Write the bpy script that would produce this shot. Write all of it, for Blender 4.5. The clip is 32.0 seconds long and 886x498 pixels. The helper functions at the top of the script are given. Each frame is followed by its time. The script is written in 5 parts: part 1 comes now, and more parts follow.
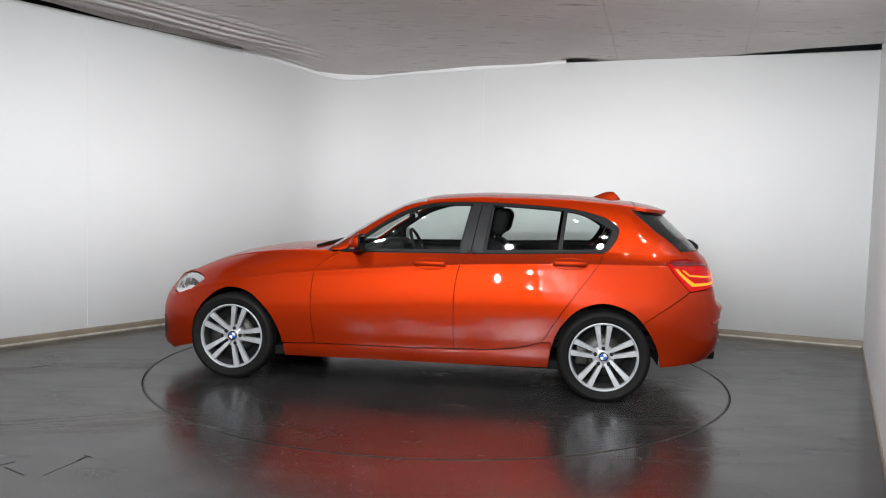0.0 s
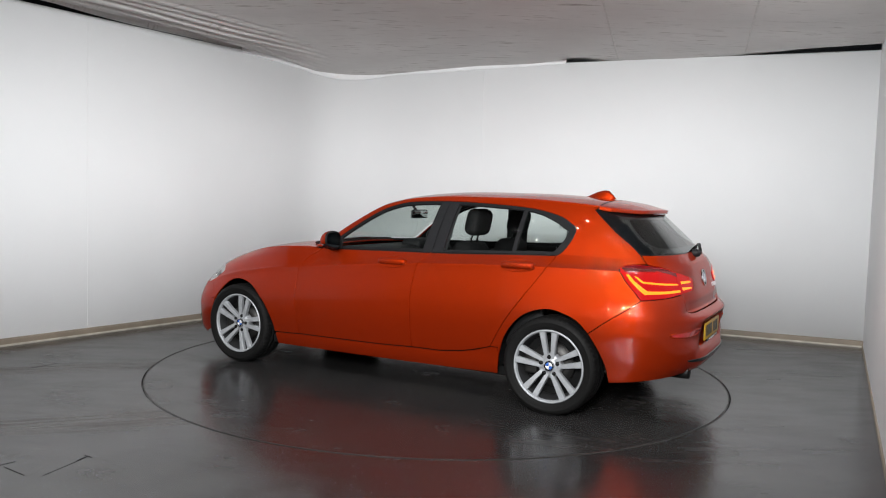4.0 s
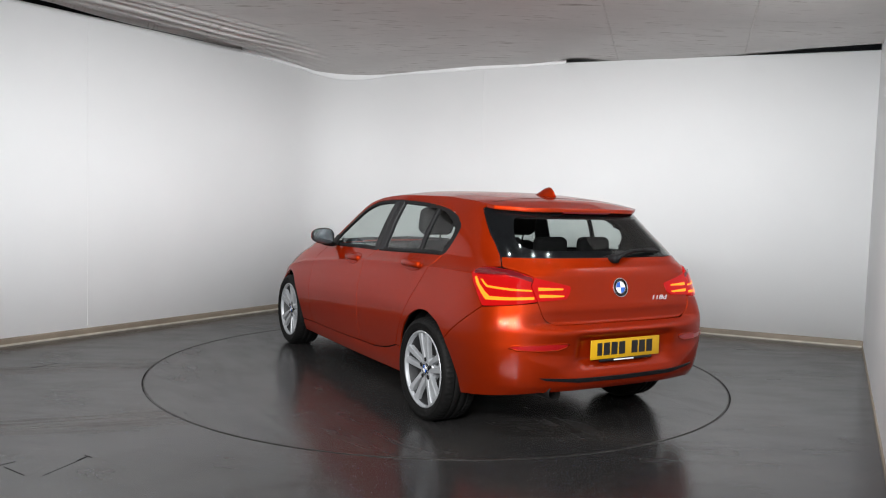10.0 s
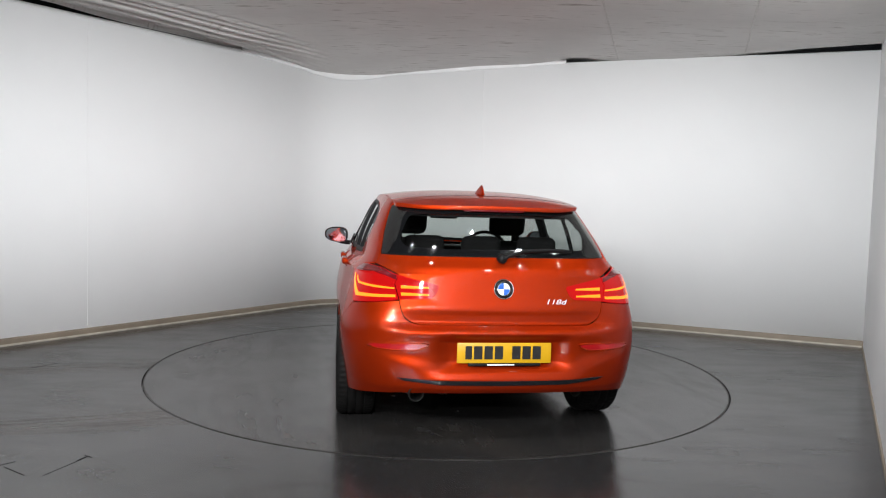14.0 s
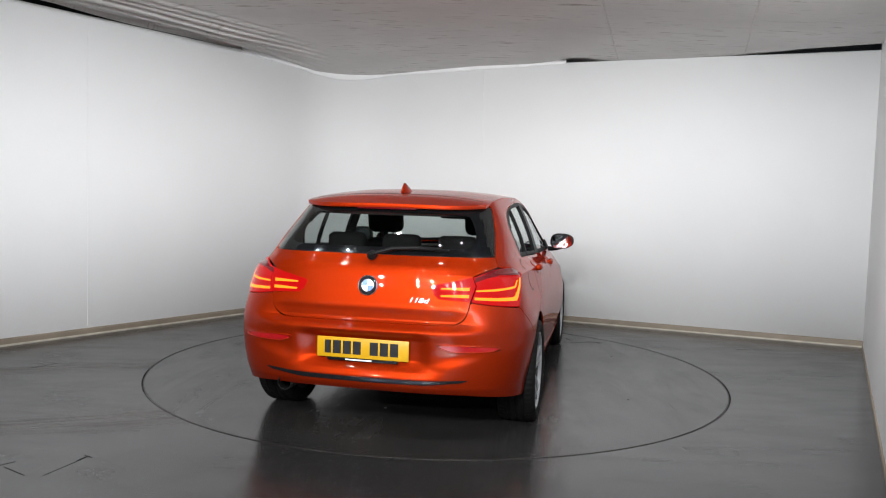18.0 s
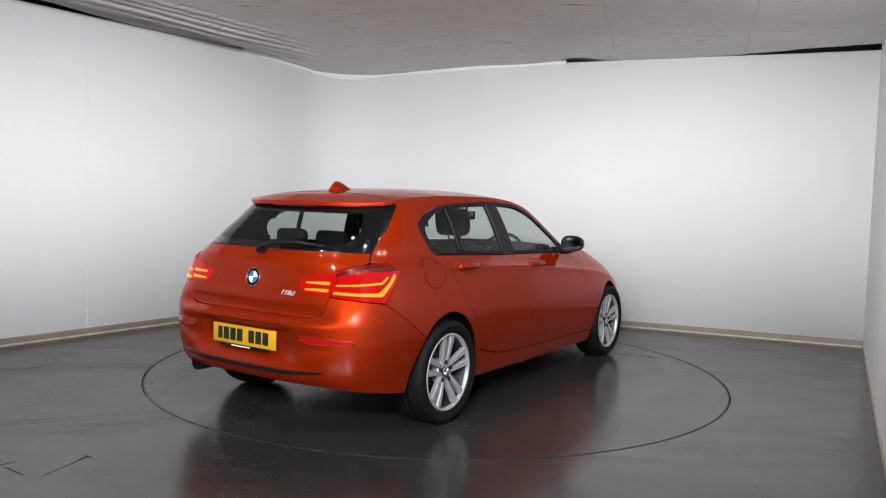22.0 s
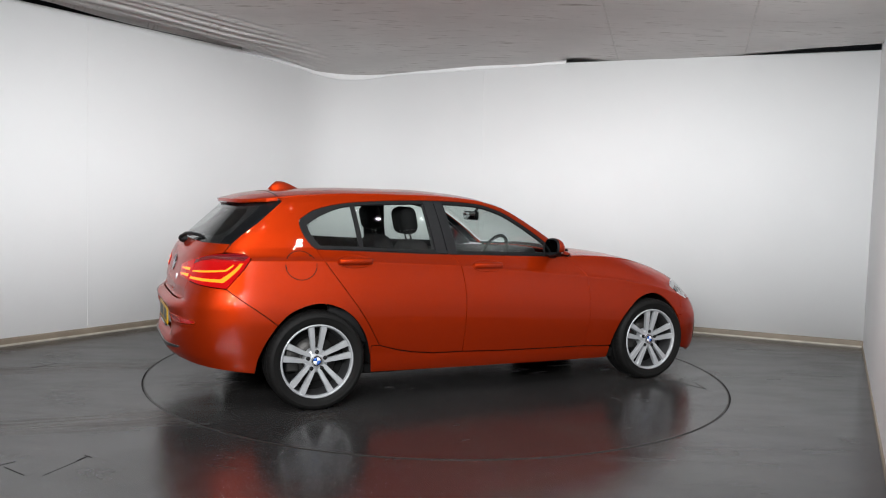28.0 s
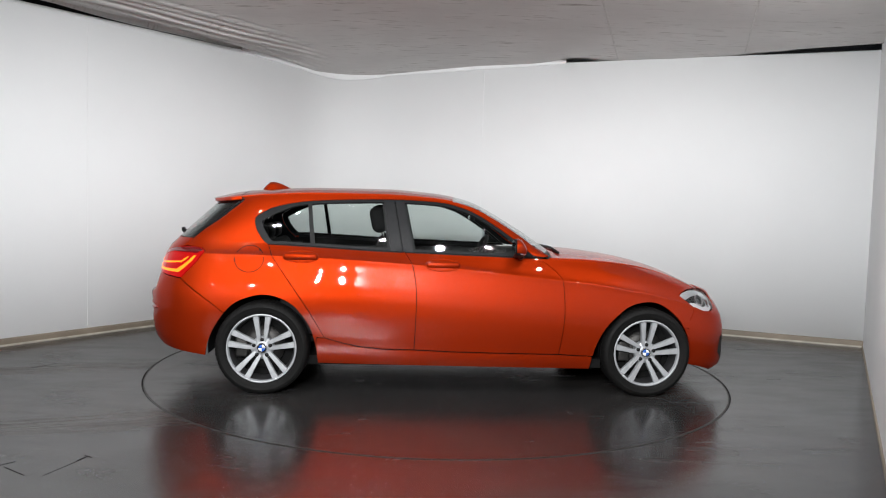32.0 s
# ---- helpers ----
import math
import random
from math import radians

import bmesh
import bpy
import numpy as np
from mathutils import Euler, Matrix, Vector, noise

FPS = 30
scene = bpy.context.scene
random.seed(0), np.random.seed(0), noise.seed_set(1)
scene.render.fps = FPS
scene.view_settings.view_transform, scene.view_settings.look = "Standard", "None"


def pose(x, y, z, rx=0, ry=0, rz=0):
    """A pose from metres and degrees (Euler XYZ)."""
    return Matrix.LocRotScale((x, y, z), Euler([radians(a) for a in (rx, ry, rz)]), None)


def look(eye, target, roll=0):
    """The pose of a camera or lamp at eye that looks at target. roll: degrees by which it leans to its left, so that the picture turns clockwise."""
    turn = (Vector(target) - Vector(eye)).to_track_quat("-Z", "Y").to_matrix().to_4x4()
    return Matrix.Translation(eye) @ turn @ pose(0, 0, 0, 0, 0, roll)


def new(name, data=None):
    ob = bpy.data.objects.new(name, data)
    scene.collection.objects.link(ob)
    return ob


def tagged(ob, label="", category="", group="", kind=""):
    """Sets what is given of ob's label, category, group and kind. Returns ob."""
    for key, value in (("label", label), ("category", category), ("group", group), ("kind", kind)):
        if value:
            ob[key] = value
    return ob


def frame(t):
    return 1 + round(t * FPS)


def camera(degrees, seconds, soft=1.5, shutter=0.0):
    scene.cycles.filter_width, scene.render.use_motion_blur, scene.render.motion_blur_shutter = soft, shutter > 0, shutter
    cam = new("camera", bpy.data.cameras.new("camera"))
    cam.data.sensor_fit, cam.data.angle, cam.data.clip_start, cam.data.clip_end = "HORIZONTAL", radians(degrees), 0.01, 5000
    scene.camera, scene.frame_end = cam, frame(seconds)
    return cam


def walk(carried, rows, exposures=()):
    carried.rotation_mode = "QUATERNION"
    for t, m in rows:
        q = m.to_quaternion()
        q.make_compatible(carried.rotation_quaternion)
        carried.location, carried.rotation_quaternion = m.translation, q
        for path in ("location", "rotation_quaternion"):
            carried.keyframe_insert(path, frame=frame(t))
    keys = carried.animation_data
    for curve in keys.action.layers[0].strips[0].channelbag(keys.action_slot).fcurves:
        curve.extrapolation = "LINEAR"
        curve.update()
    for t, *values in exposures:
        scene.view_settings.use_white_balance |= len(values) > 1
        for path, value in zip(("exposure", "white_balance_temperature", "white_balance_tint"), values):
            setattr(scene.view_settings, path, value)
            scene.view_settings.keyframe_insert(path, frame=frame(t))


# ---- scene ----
cam = camera(59.67, 32.0, soft=1.1)
EYE = (0.0, 0.0, 1.365)
AIM = look(EYE, (0.0, 10.0, 1.365 - 10 * math.tan(0.06428)), roll=1.638)
walk(cam, [(0.0, AIM), (32.0, AIM)])

# ---- world and lamps ----
world = bpy.data.worlds.new("world")
scene.world = world
world.use_nodes = True
world.node_tree.nodes["Background"].inputs[0].default_value = (0.75, 0.82, 1.0, 1)
world.node_tree.nodes["Background"].inputs[1].default_value = 0.05
scene.view_settings.exposure = 0.0

# the plan: left wall, back wall and right wall as lines on the floor
CORNER = Vector((-1.363, 9.991))
CORNER_R = Vector((4.247, 7.696))
DIR_L = Vector((-0.5706, -0.8213))
DIR_R = Vector((-0.4523, -0.8919))
FRONT_L = CORNER + DIR_L * 13.0
FRONT_R = CORNER_R + DIR_R * 11.5
WALL_H = 2.95
CENTRE = Vector((-0.020, 6.208))
RING = 2.234


# ---- materials ----
def nodes_of(name):
    m = bpy.data.materials.new(name)
    m.use_nodes = True
    nt = m.node_tree
    return m, nt, nt.nodes["Principled BSDF"]


def add_node(nt, kind, **kw):
    n = nt.nodes.new(kind)
    for k, v in kw.items():
        if k in n.inputs:
            n.inputs[k].default_value = v
    return n


def ramp(nt, fac, stops):
    r = nt.nodes.new("ShaderNodeValToRGB")
    els = r.color_ramp.elements
    while len(els) < len(stops):
        els.new(0.5)
    for e, (p, c) in zip(els, stops):
        e.position, e.color = p, (*c, 1) if len(c) == 3 else c
    nt.links.new(fac, r.inputs[0])
    return r


def simple(name, col, rough=0.5, metal=0.0, coat=0.0, vary=0.15, scale=30.0, bump=0.0, bump_scale=200.0, spec=0.5):
    """A surface with slight mottling of colour and gloss and fine relief."""
    m, nt, p = nodes_of(name)
    tc = nt.nodes.new("ShaderNodeTexCoord")
    n = add_node(nt, "ShaderNodeTexNoise", Scale=scale, Detail=4.0)
    nt.links.new(tc.outputs["Object"], n.inputs["Vector"])
    lo = tuple(c * (1 - vary) for c in col)
    hi = tuple(min(1, c * (1 + vary)) for c in col)
    r = ramp(nt, n.outputs["Fac"], [(0.3, lo), (0.7, hi)])
    nt.links.new(r.outputs[0], p.inputs["Base Color"])
    rr = ramp(nt, n.outputs["Fac"], [(0.3, (rough * 0.85,) * 3), (0.7, (min(1, rough * 1.15),) * 3)])
    nt.links.new(rr.outputs[0], p.inputs["Roughness"])
    p.inputs["Metallic"].default_value = metal
    p.inputs["Coat Weight"].default_value = coat
    p.inputs["Coat Roughness"].default_value = 0.03
    p.inputs["Specular IOR Level"].default_value = spec
    if bump:
        b = add_node(nt, "ShaderNodeBump", Strength=bump, Distance=0.002)
        n2 = add_node(nt, "ShaderNodeTexNoise", Scale=bump_scale, Detail=3.0)
        nt.links.new(tc.outputs["Object"], n2.inputs["Vector"])
        nt.links.new(n2.outputs["Fac"], b.inputs["Height"])
        nt.links.new(b.outputs[0], p.inputs["Normal"])
    return m


def paint_material():
    """Metallic orange lacquer: fine flake under a clear coat."""
    m, nt, p = nodes_of("orange_lacquer")
    tc = nt.nodes.new("ShaderNodeTexCoord")
    fl = add_node(nt, "ShaderNodeTexNoise", Scale=1800.0, Detail=1.0)
    nt.links.new(tc.outputs["Object"], fl.inputs["Vector"])
    r = ramp(nt, fl.outputs["Fac"], [(0.3, (0.260, 0.0172, 0.0017)), (0.7, (0.350, 0.0252, 0.003))])
    nt.links.new(r.outputs[0], p.inputs["Base Color"])
    p.inputs["Metallic"].default_value = 0.66
    p.inputs["Roughness"].default_value = 0.47
    p.inputs["Specular Tint"].default_value = (1.0, 0.16, 0.03, 1.0)
    p.inputs["Specular IOR Level"].default_value = 0.0
    p.inputs["Coat Weight"].default_value = 0.72
    p.inputs["Coat IOR"].default_value = 1.42
    p.inputs["Coat Roughness"].default_value = 0.015
    return m


def glass_material(name, tint):
    m, nt, p = nodes_of(name)
    nt.nodes.remove(p)
    tr = add_node(nt, "ShaderNodeBsdfTransparent")
    tr.inputs[0].default_value = (*tint, 1)
    gl = add_node(nt, "ShaderNodeBsdfGlossy", Roughness=0.02)
    lw = add_node(nt, "ShaderNodeLayerWeight", Blend=0.5)
    pw = nt.nodes.new("ShaderNodeMath")
    pw.operation = "POWER"
    pw.inputs[1].default_value = 4.0
    nt.links.new(lw.outputs["Facing"], pw.inputs[0])
    fr = nt.nodes.new("ShaderNodeMath")
    fr.operation = "MULTIPLY_ADD"
    fr.inputs[1].default_value, fr.inputs[2].default_value = 0.85, 0.045
    nt.links.new(pw.outputs[0], fr.inputs[0])
    mx = nt.nodes.new("ShaderNodeMixShader")
    nt.links.new(fr.outputs[0], mx.inputs[0])
    nt.links.new(tr.outputs[0], mx.inputs[1])
    nt.links.new(gl.outputs[0], mx.inputs[2])
    nt.links.new(mx.outputs[0], nt.nodes["Material Output"].inputs[0])
    return m


def glow(name, col, strength):
    m, nt, p = nodes_of(name)
    p.inputs["Base Color"].default_value = (*[c * 0.5 for c in col], 1)
    p.inputs["Emission Color"].default_value = (*col, 1)
    p.inputs["Emission Strength"].default_value = strength
    p.inputs["Roughness"].default_value = 0.05
    p.inputs["Specular IOR Level"].default_value = 0.25
    p.inputs["Base Color"].default_value = (*[c * 0.18 for c in col], 1)
    return m


def wall_material():
    m, nt, p = nodes_of("white_wall_paint")
    tc = nt.nodes.new("ShaderNodeTexCoord")
    a = add_node(nt, "ShaderNodeTexNoise", Scale=0.9, Detail=5.0)
    nt.links.new(tc.outputs["Object"], a.inputs["Vector"])
    r = ramp(nt, a.outputs["Fac"], [(0.25, (0.82, 0.825, 0.83)), (0.75, (0.86, 0.865, 0.87))])
    # scuffs, thin and sparse
    mp = nt.nodes.new("ShaderNodeMapping")
    mp.inputs["Scale"].default_value = (2.0, 2.0, 9.0)
    nt.links.new(tc.outputs["Object"], mp.inputs["Vector"])
    s = add_node(nt, "ShaderNodeTexNoise", Scale=2.2, Detail=8.0, Roughness=0.7)
    nt.links.new(mp.outputs[0], s.inputs["Vector"])
    sr = ramp(nt, s.outputs["Fac"], [(0.70, (0, 0, 0)), (0.80, (0.25, 0.25, 0.25))])
    mx = nt.nodes.new("ShaderNodeMix")
    mx.data_type = "RGBA"
    nt.links.new(sr.outputs[0], mx.inputs[0])
    nt.links.new(r.outputs[0], mx.inputs[6])
    mx.inputs[7].default_value = (0.60, 0.57, 0.52, 1)
    nt.links.new(mx.outputs[2], p.inputs["Base Color"])
    p.inputs["Roughness"].default_value = 0.6
    p.inputs["Specular IOR Level"].default_value = 0.08
    b = add_node(nt, "ShaderNodeBump", Strength=0.05, Distance=0.01)
    n2 = add_node(nt, "ShaderNodeTexNoise", Scale=3.0, Detail=6.0)
    nt.links.new(tc.outputs["Object"], n2.inputs["Vector"])
    nt.links.new(n2.outputs["Fac"], b.inputs["Height"])
    nt.links.new(b.outputs[0], p.inputs["Normal"])
    return m


def scaled(nt, out, k, add):
    n = nt.nodes.new("ShaderNodeMath")
    n.operation = "MULTIPLY_ADD"
    n.inputs[1].default_value, n.inputs[2].default_value = k, add
    nt.links.new(out, n.inputs[0])
    return n.outputs[0]


def times(nt, a, b):
    n = nt.nodes.new("ShaderNodeMath")
    n.operation = "MULTIPLY"
    nt.links.new(a, n.inputs[0])
    nt.links.new(b, n.inputs[1])
    return n.outputs[0]


def canvas_material():
    """Pale grey tarpaulin, rubbed and streaked, with short dark scratches."""
    m, nt, p = nodes_of("grey_tarpaulin")
    tc = nt.nodes.new("ShaderNodeTexCoord")
    a = add_node(nt, "ShaderNodeTexNoise", Scale=1.3, Detail=6.0, Roughness=0.6)
    nt.links.new(tc.outputs["Object"], a.inputs["Vector"])
    r = ramp(nt, a.outputs["Fac"], [(0.3, (0.63, 0.615, 0.60)), (0.7, (0.73, 0.715, 0.70))])
    mp = nt.nodes.new("ShaderNodeMapping")
    mp.inputs["Rotation"].default_value = (0, 0, 0.35)
    mp.inputs["Scale"].default_value = (1.3, 5.0, 1.0)
    nt.links.new(tc.outputs["Object"], mp.inputs["Vector"])
    s = add_node(nt, "ShaderNodeTexNoise", Scale=3.0, Detail=7.0, Roughness=0.7)
    nt.links.new(mp.outputs[0], s.inputs["Vector"])
    sr = ramp(nt, s.outputs["Fac"], [(0.55, (0, 0, 0)), (0.68, (0.8, 0.8, 0.8))])
    mx = nt.nodes.new("ShaderNodeMix")
    mx.data_type = "RGBA"
    patch = ramp(nt, a.outputs["Fac"], [(0.42, (0.12, 0.12, 0.12)), (0.62, (1, 1, 1))])
    nt.links.new(times(nt, sr.outputs[0], patch.outputs[0]), mx.inputs[0])
    nt.links.new(r.outputs[0], mx.inputs[6])
    mx.inputs[7].default_value = (0.20, 0.165, 0.14, 1)
    nt.links.new(mx.outputs[2], p.inputs["Base Color"])
    p.inputs["Roughness"].default_value = 0.75
    p.inputs["Specular IOR Level"].default_value = 0.15
    b = add_node(nt, "ShaderNodeBump", Strength=0.25, Distance=0.006)
    nt.links.new(s.outputs["Fac"], b.inputs["Height"])
    nt.links.new(b.outputs[0], p.inputs["Normal"])
    return m


def floor_material(name, speck):
    """Dark sheet vinyl with a fine fleck, dusty smears and dried water marks."""
    m, nt, p = nodes_of(name)
    tc = nt.nodes.new("ShaderNodeTexCoord")
    p.inputs["Specular IOR Level"].default_value = 0.50
    big = add_node(nt, "ShaderNodeTexNoise", Scale=0.8, Detail=6.0, Roughness=0.6)
    nt.links.new(tc.outputs["Object"], big.inputs["Vector"])
    base = ramp(nt, big.outputs["Fac"], [(0.3, (0.019, 0.0185, 0.0187)), (0.55, (0.026, 0.0248, 0.0243)), (0.75, (0.041, 0.0365, 0.033))])
    vor = add_node(nt, "ShaderNodeTexVoronoi", Scale=95.0)
    nt.links.new(tc.outputs["Object"], vor.inputs["Vector"])
    fleck = ramp(nt, vor.outputs["Distance"], [(0.10, (1, 1, 1)), (0.16, (0, 0, 0))])
    wn = add_node(nt, "ShaderNodeTexWhiteNoise")
    nt.links.new(vor.outputs["Color"], wn.inputs["Vector"])
    tint = ramp(nt, wn.outputs["Value"], [(0.0, (0.02, 0.02, 0.02)), (0.62, (0.03, 0.03, 0.034)), (0.70, (0.26, 0.36, 0.85)), (0.84, (0.86, 0.88, 0.98)), (0.95, (0.60, 0.42, 0.42))])
    mul = nt.nodes.new("ShaderNodeMath")
    mul.operation = "MULTIPLY"
    mul.inputs[1].default_value = speck
    nt.links.new(fleck.outputs[0], mul.inputs[0])
    mx = nt.nodes.new("ShaderNodeMix")
    mx.data_type = "RGBA"
    nt.links.new(mul.outputs[0], mx.inputs[0])
    nt.links.new(base.outputs[0], mx.inputs[6])
    nt.links.new(tint.outputs[0], mx.inputs[7])
    nt.links.new(mx.outputs[2], p.inputs["Base Color"])
    if speck > 0.5:
        geo = nt.nodes.new("ShaderNodeSeparateXYZ")
        turn = nt.nodes.new("ShaderNodeMapping")
        turn.inputs["Rotation"].default_value = (0, 0, radians(-20))
        nt.links.new(tc.outputs["Object"], turn.inputs["Vector"])
        nt.links.new(turn.outputs[0], geo.inputs[0])
        band = ramp(nt, scaled(nt, geo.outputs["Y"], 1 / 10.0, 0.0), [(0.465, (0, 0, 0)), (0.478, (1, 1, 1)), (0.500, (1, 1, 1)), (0.512, (0, 0, 0)), (0.624, (0, 0, 0)), (0.634, (1, 1, 1)), (0.652, (1, 1, 1)), (0.662, (0, 0, 0))])
        side = ramp(nt, scaled(nt, geo.outputs["X"], 1 / 10.0, 0.5), [(0.0, (0.8, 0.8, 0.8)), (0.52, (0.8, 0.8, 0.8)), (0.56, (0, 0, 0))])
        st = nt.nodes.new("ShaderNodeMapping")
        st.inputs["Scale"].default_value = (1.5, 26.0, 1.0)
        nt.links.new(turn.outputs[0], st.inputs["Vector"])
        sn = add_node(nt, "ShaderNodeTexNoise", Scale=1.0, Detail=6.0, Roughness=0.7)
        nt.links.new(st.outputs[0], sn.inputs["Vector"])
        sm = ramp(nt, sn.outputs["Fac"], [(0.38, (0, 0, 0)), (0.62, (1, 1, 1))])
        k1, k2 = times(nt, band.outputs[0], side.outputs[0]), None
        k2 = times(nt, k1, sm.outputs[0])
        mx2 = nt.nodes.new("ShaderNodeMix")
        mx2.data_type = "RGBA"
        nt.links.new(k2, mx2.inputs[0])
        nt.links.new(mx.outputs[2], mx2.inputs[6])
        mx2.inputs[7].default_value = (0.036, 0.027, 0.022, 1)
        nt.links.new(mx2.outputs[2], p.inputs["Base Color"])
    rough = add_node(nt, "ShaderNodeTexNoise", Scale=1.7, Detail=7.0, Roughness=0.65)
    nt.links.new(tc.outputs["Object"], rough.inputs["Vector"])
    wipe = nt.nodes.new("ShaderNodeMapping")
    wipe.inputs["Rotation"].default_value = (0, 0, 0.6)
    wipe.inputs["Scale"].default_value = (0.55, 2.6, 1.0)
    nt.links.new(tc.outputs["Object"], wipe.inputs["Vector"])
    swirl = add_node(nt, "ShaderNodeTexNoise", Scale=1.6, Detail=8.0, Roughness=0.62, Distortion=1.4)
    nt.links.new(wipe.outputs[0], swirl.inputs["Vector"])
    both_n = nt.nodes.new("ShaderNodeMath")
    both_n.operation = "ADD"
    nt.links.new(scaled(nt, rough.outputs["Fac"], 0.5, 0.0), both_n.inputs[0])
    nt.links.new(scaled(nt, swirl.outputs["Fac"], 0.5, 0.0), both_n.inputs[1])
    rr = ramp(nt, both_n.outputs[0], [(0.40, (0.17,) * 3), (0.50, (0.22,) * 3), (0.62, (0.29,) * 3)])
    nt.links.new(rr.outputs[0], p.inputs["Roughness"])
    if speck > 0.5:
        sumn = nt.nodes.new("ShaderNodeMath")
        sumn.operation = "ADD"
        nt.links.new(rr.outputs[0], sumn.inputs[0])
        nt.links.new(scaled(nt, k2, 0.22, 0.0), sumn.inputs[1])
        nt.links.new(sumn.outputs[0], p.inputs["Roughness"])
    b = add_node(nt, "ShaderNodeBump", Strength=0.06, Distance=0.002)
    n2 = add_node(nt, "ShaderNodeTexNoise", Scale=140.0, Detail=3.0)
    nt.links.new(tc.outputs["Object"], n2.inputs["Vector"])
    nt.links.new(n2.outputs["Fac"], b.inputs["Height"])
    nt.links.new(b.outputs[0], p.inputs["Normal"])
    return m


PAINT = paint_material()
BLACK = simple("black_plastic", (0.008, 0.008, 0.0085), 0.5, bump=0.1, spec=0.12)
SATIN = simple("satin_black_film", (0.010, 0.010, 0.011), 0.45, spec=0.16)
GLOSS = simple("gloss_black", (0.008, 0.008, 0.009), 0.10, spec=0.4)
DARK = simple("dark_liner", (0.007, 0.007, 0.007), 0.8, spec=0.1)
RUBBER = simple("tyre_rubber", (0.006, 0.0058, 0.0057), 0.65, spec=0.12, bump=0.15, bump_scale=90)
ALLOY = simple("silver_alloy", (0.36, 0.37, 0.385), 0.42, metal=0.35, coat=0.3, vary=0.05)
STEEL = simple("brake_steel", (0.06, 0.058, 0.056), 0.5, metal=0.9)
# the rim's alloy again, darkened in colour for the shade inside the wheel
BARREL = simple("shaded_alloy", (0.05, 0.05, 0.052), 0.5, metal=0.6)
PIPE = simple("dark_steel", (0.007, 0.0068, 0.0066), 0.5, metal=0.0, spec=0.2)
CHROME = simple("chrome", (0.80, 0.80, 0.82), 0.08, metal=1.0, vary=0.03)
SATIN_CHROME = simple("satin_chrome", (0.70, 0.70, 0.72), 0.4, metal=0.6, vary=0.03)
MIRROR = simple("mirror_glass", (0.20, 0.215, 0.235), 0.04, metal=1.0, vary=0.02)
CLOTH = simple("dark_seat_cloth", (0.008, 0.0078, 0.008), 0.9, spec=0.15, bump=0.08, bump_scale=160)
TRIM_IN = simple("cabin_plastic", (0.009, 0.009, 0.0095), 0.65, bump=0.1, spec=0.25)
HEADLINING = simple("grey_headlining", (0.30, 0.29, 0.27), 0.9)
GLASS = glass_material("window_glass", (0.82, 0.875, 0.855))
GLASS_DARK = glass_material("heated_rear_glass", (0.70, 0.745, 0.73))
CLEAR = glass_material("clear_lens", (0.93, 0.93, 0.93))
RED_LENS = glow("lit_red_lens", (1.0, 0.012, 0.012), 0.30)
REFLEX = simple("red_reflector", (0.30, 0.004, 0.006), 0.12, coat=1.0, vary=0.05)
RED_DARK = simple("dark_red_lens", (0.10, 0.004, 0.006), 0.10, coat=0.3, vary=0.05)
TAIL_GLOW = glow("tail_light_bar", (1.0, 0.20, 0.014), 2.3)
YELLOW = simple("yellow_plate", (0.52, 0.29, 0.006), 0.35, vary=0.03)
INK = simple("black_print", (0.012, 0.012, 0.012), 0.4)
WHITE = simple("white_enamel", (0.80, 0.80, 0.80), 0.2, coat=0.5)
BLUE = simple("blue_enamel", (0.02, 0.10, 0.42), 0.2, coat=0.5)
WALL = wall_material()
FLOOR = floor_material("flecked_vinyl", 1.0)
DISC = floor_material("turntable_vinyl", 0.35)
EDGE = simple("worn_edge_metal", (0.035, 0.033, 0.030), 0.45, metal=0.5, vary=0.5, scale=5)
SKIRT = simple("worn_skirting", (0.20, 0.165, 0.125), 0.6, vary=0.14, scale=4, bump=0.2, bump_scale=40)
CANVAS = canvas_material()
SEAM = simple("pale_seam", (0.60, 0.585, 0.565), 0.7)
SEALANT = simple("pale_sealant", (0.38, 0.35, 0.30), 0.5, vary=0.25, scale=12)


# ---- mesh helpers ----
def part(name, bm, material, parent=None, label="", smooth=True):
    """Links a bmesh as one mesh object under a thing or under a part."""
    me = bpy.data.meshes.new(name)
    bm.to_mesh(me)
    bm.free()
    return part_mesh(name, me, material, parent, label, smooth)


def part_mesh(name, me, material, parent=None, label="", smooth=True):
    if material and not me.materials:
        me.materials.append(material)
    if smooth and not me.polygons[0].use_smooth:
        me.polygons.foreach_set("use_smooth", [True] * len(me.polygons))
    ob = new(name, me)
    if parent:
        ob.parent = parent
    if label:
        ob["label"] = label
    return ob


def box(sx, sy, sz, at=(0, 0, 0), bevel=0.0, seg=2, m=None):
    bm = bmesh.new()
    bmesh.ops.create_cube(bm, size=1.0)
    bmesh.ops.scale(bm, vec=(sx, sy, sz), verts=bm.verts)
    if bevel:
        bmesh.ops.bevel(bm, geom=bm.edges[:], offset=bevel, segments=seg, affect="EDGES", profile=0.5)
    if m:
        bmesh.ops.transform(bm, matrix=m, verts=bm.verts)
    bmesh.ops.translate(bm, vec=at, verts=bm.verts)
    return bm


def join(*bms):
    """Joins bmeshes into the first."""
    out = bms[0]
    for b in bms[1:]:
        me = bpy.data.meshes.new("tmp")
        b.to_mesh(me)
        b.free()
        out.from_mesh(me)
        bpy.data.meshes.remove(me)
    return out


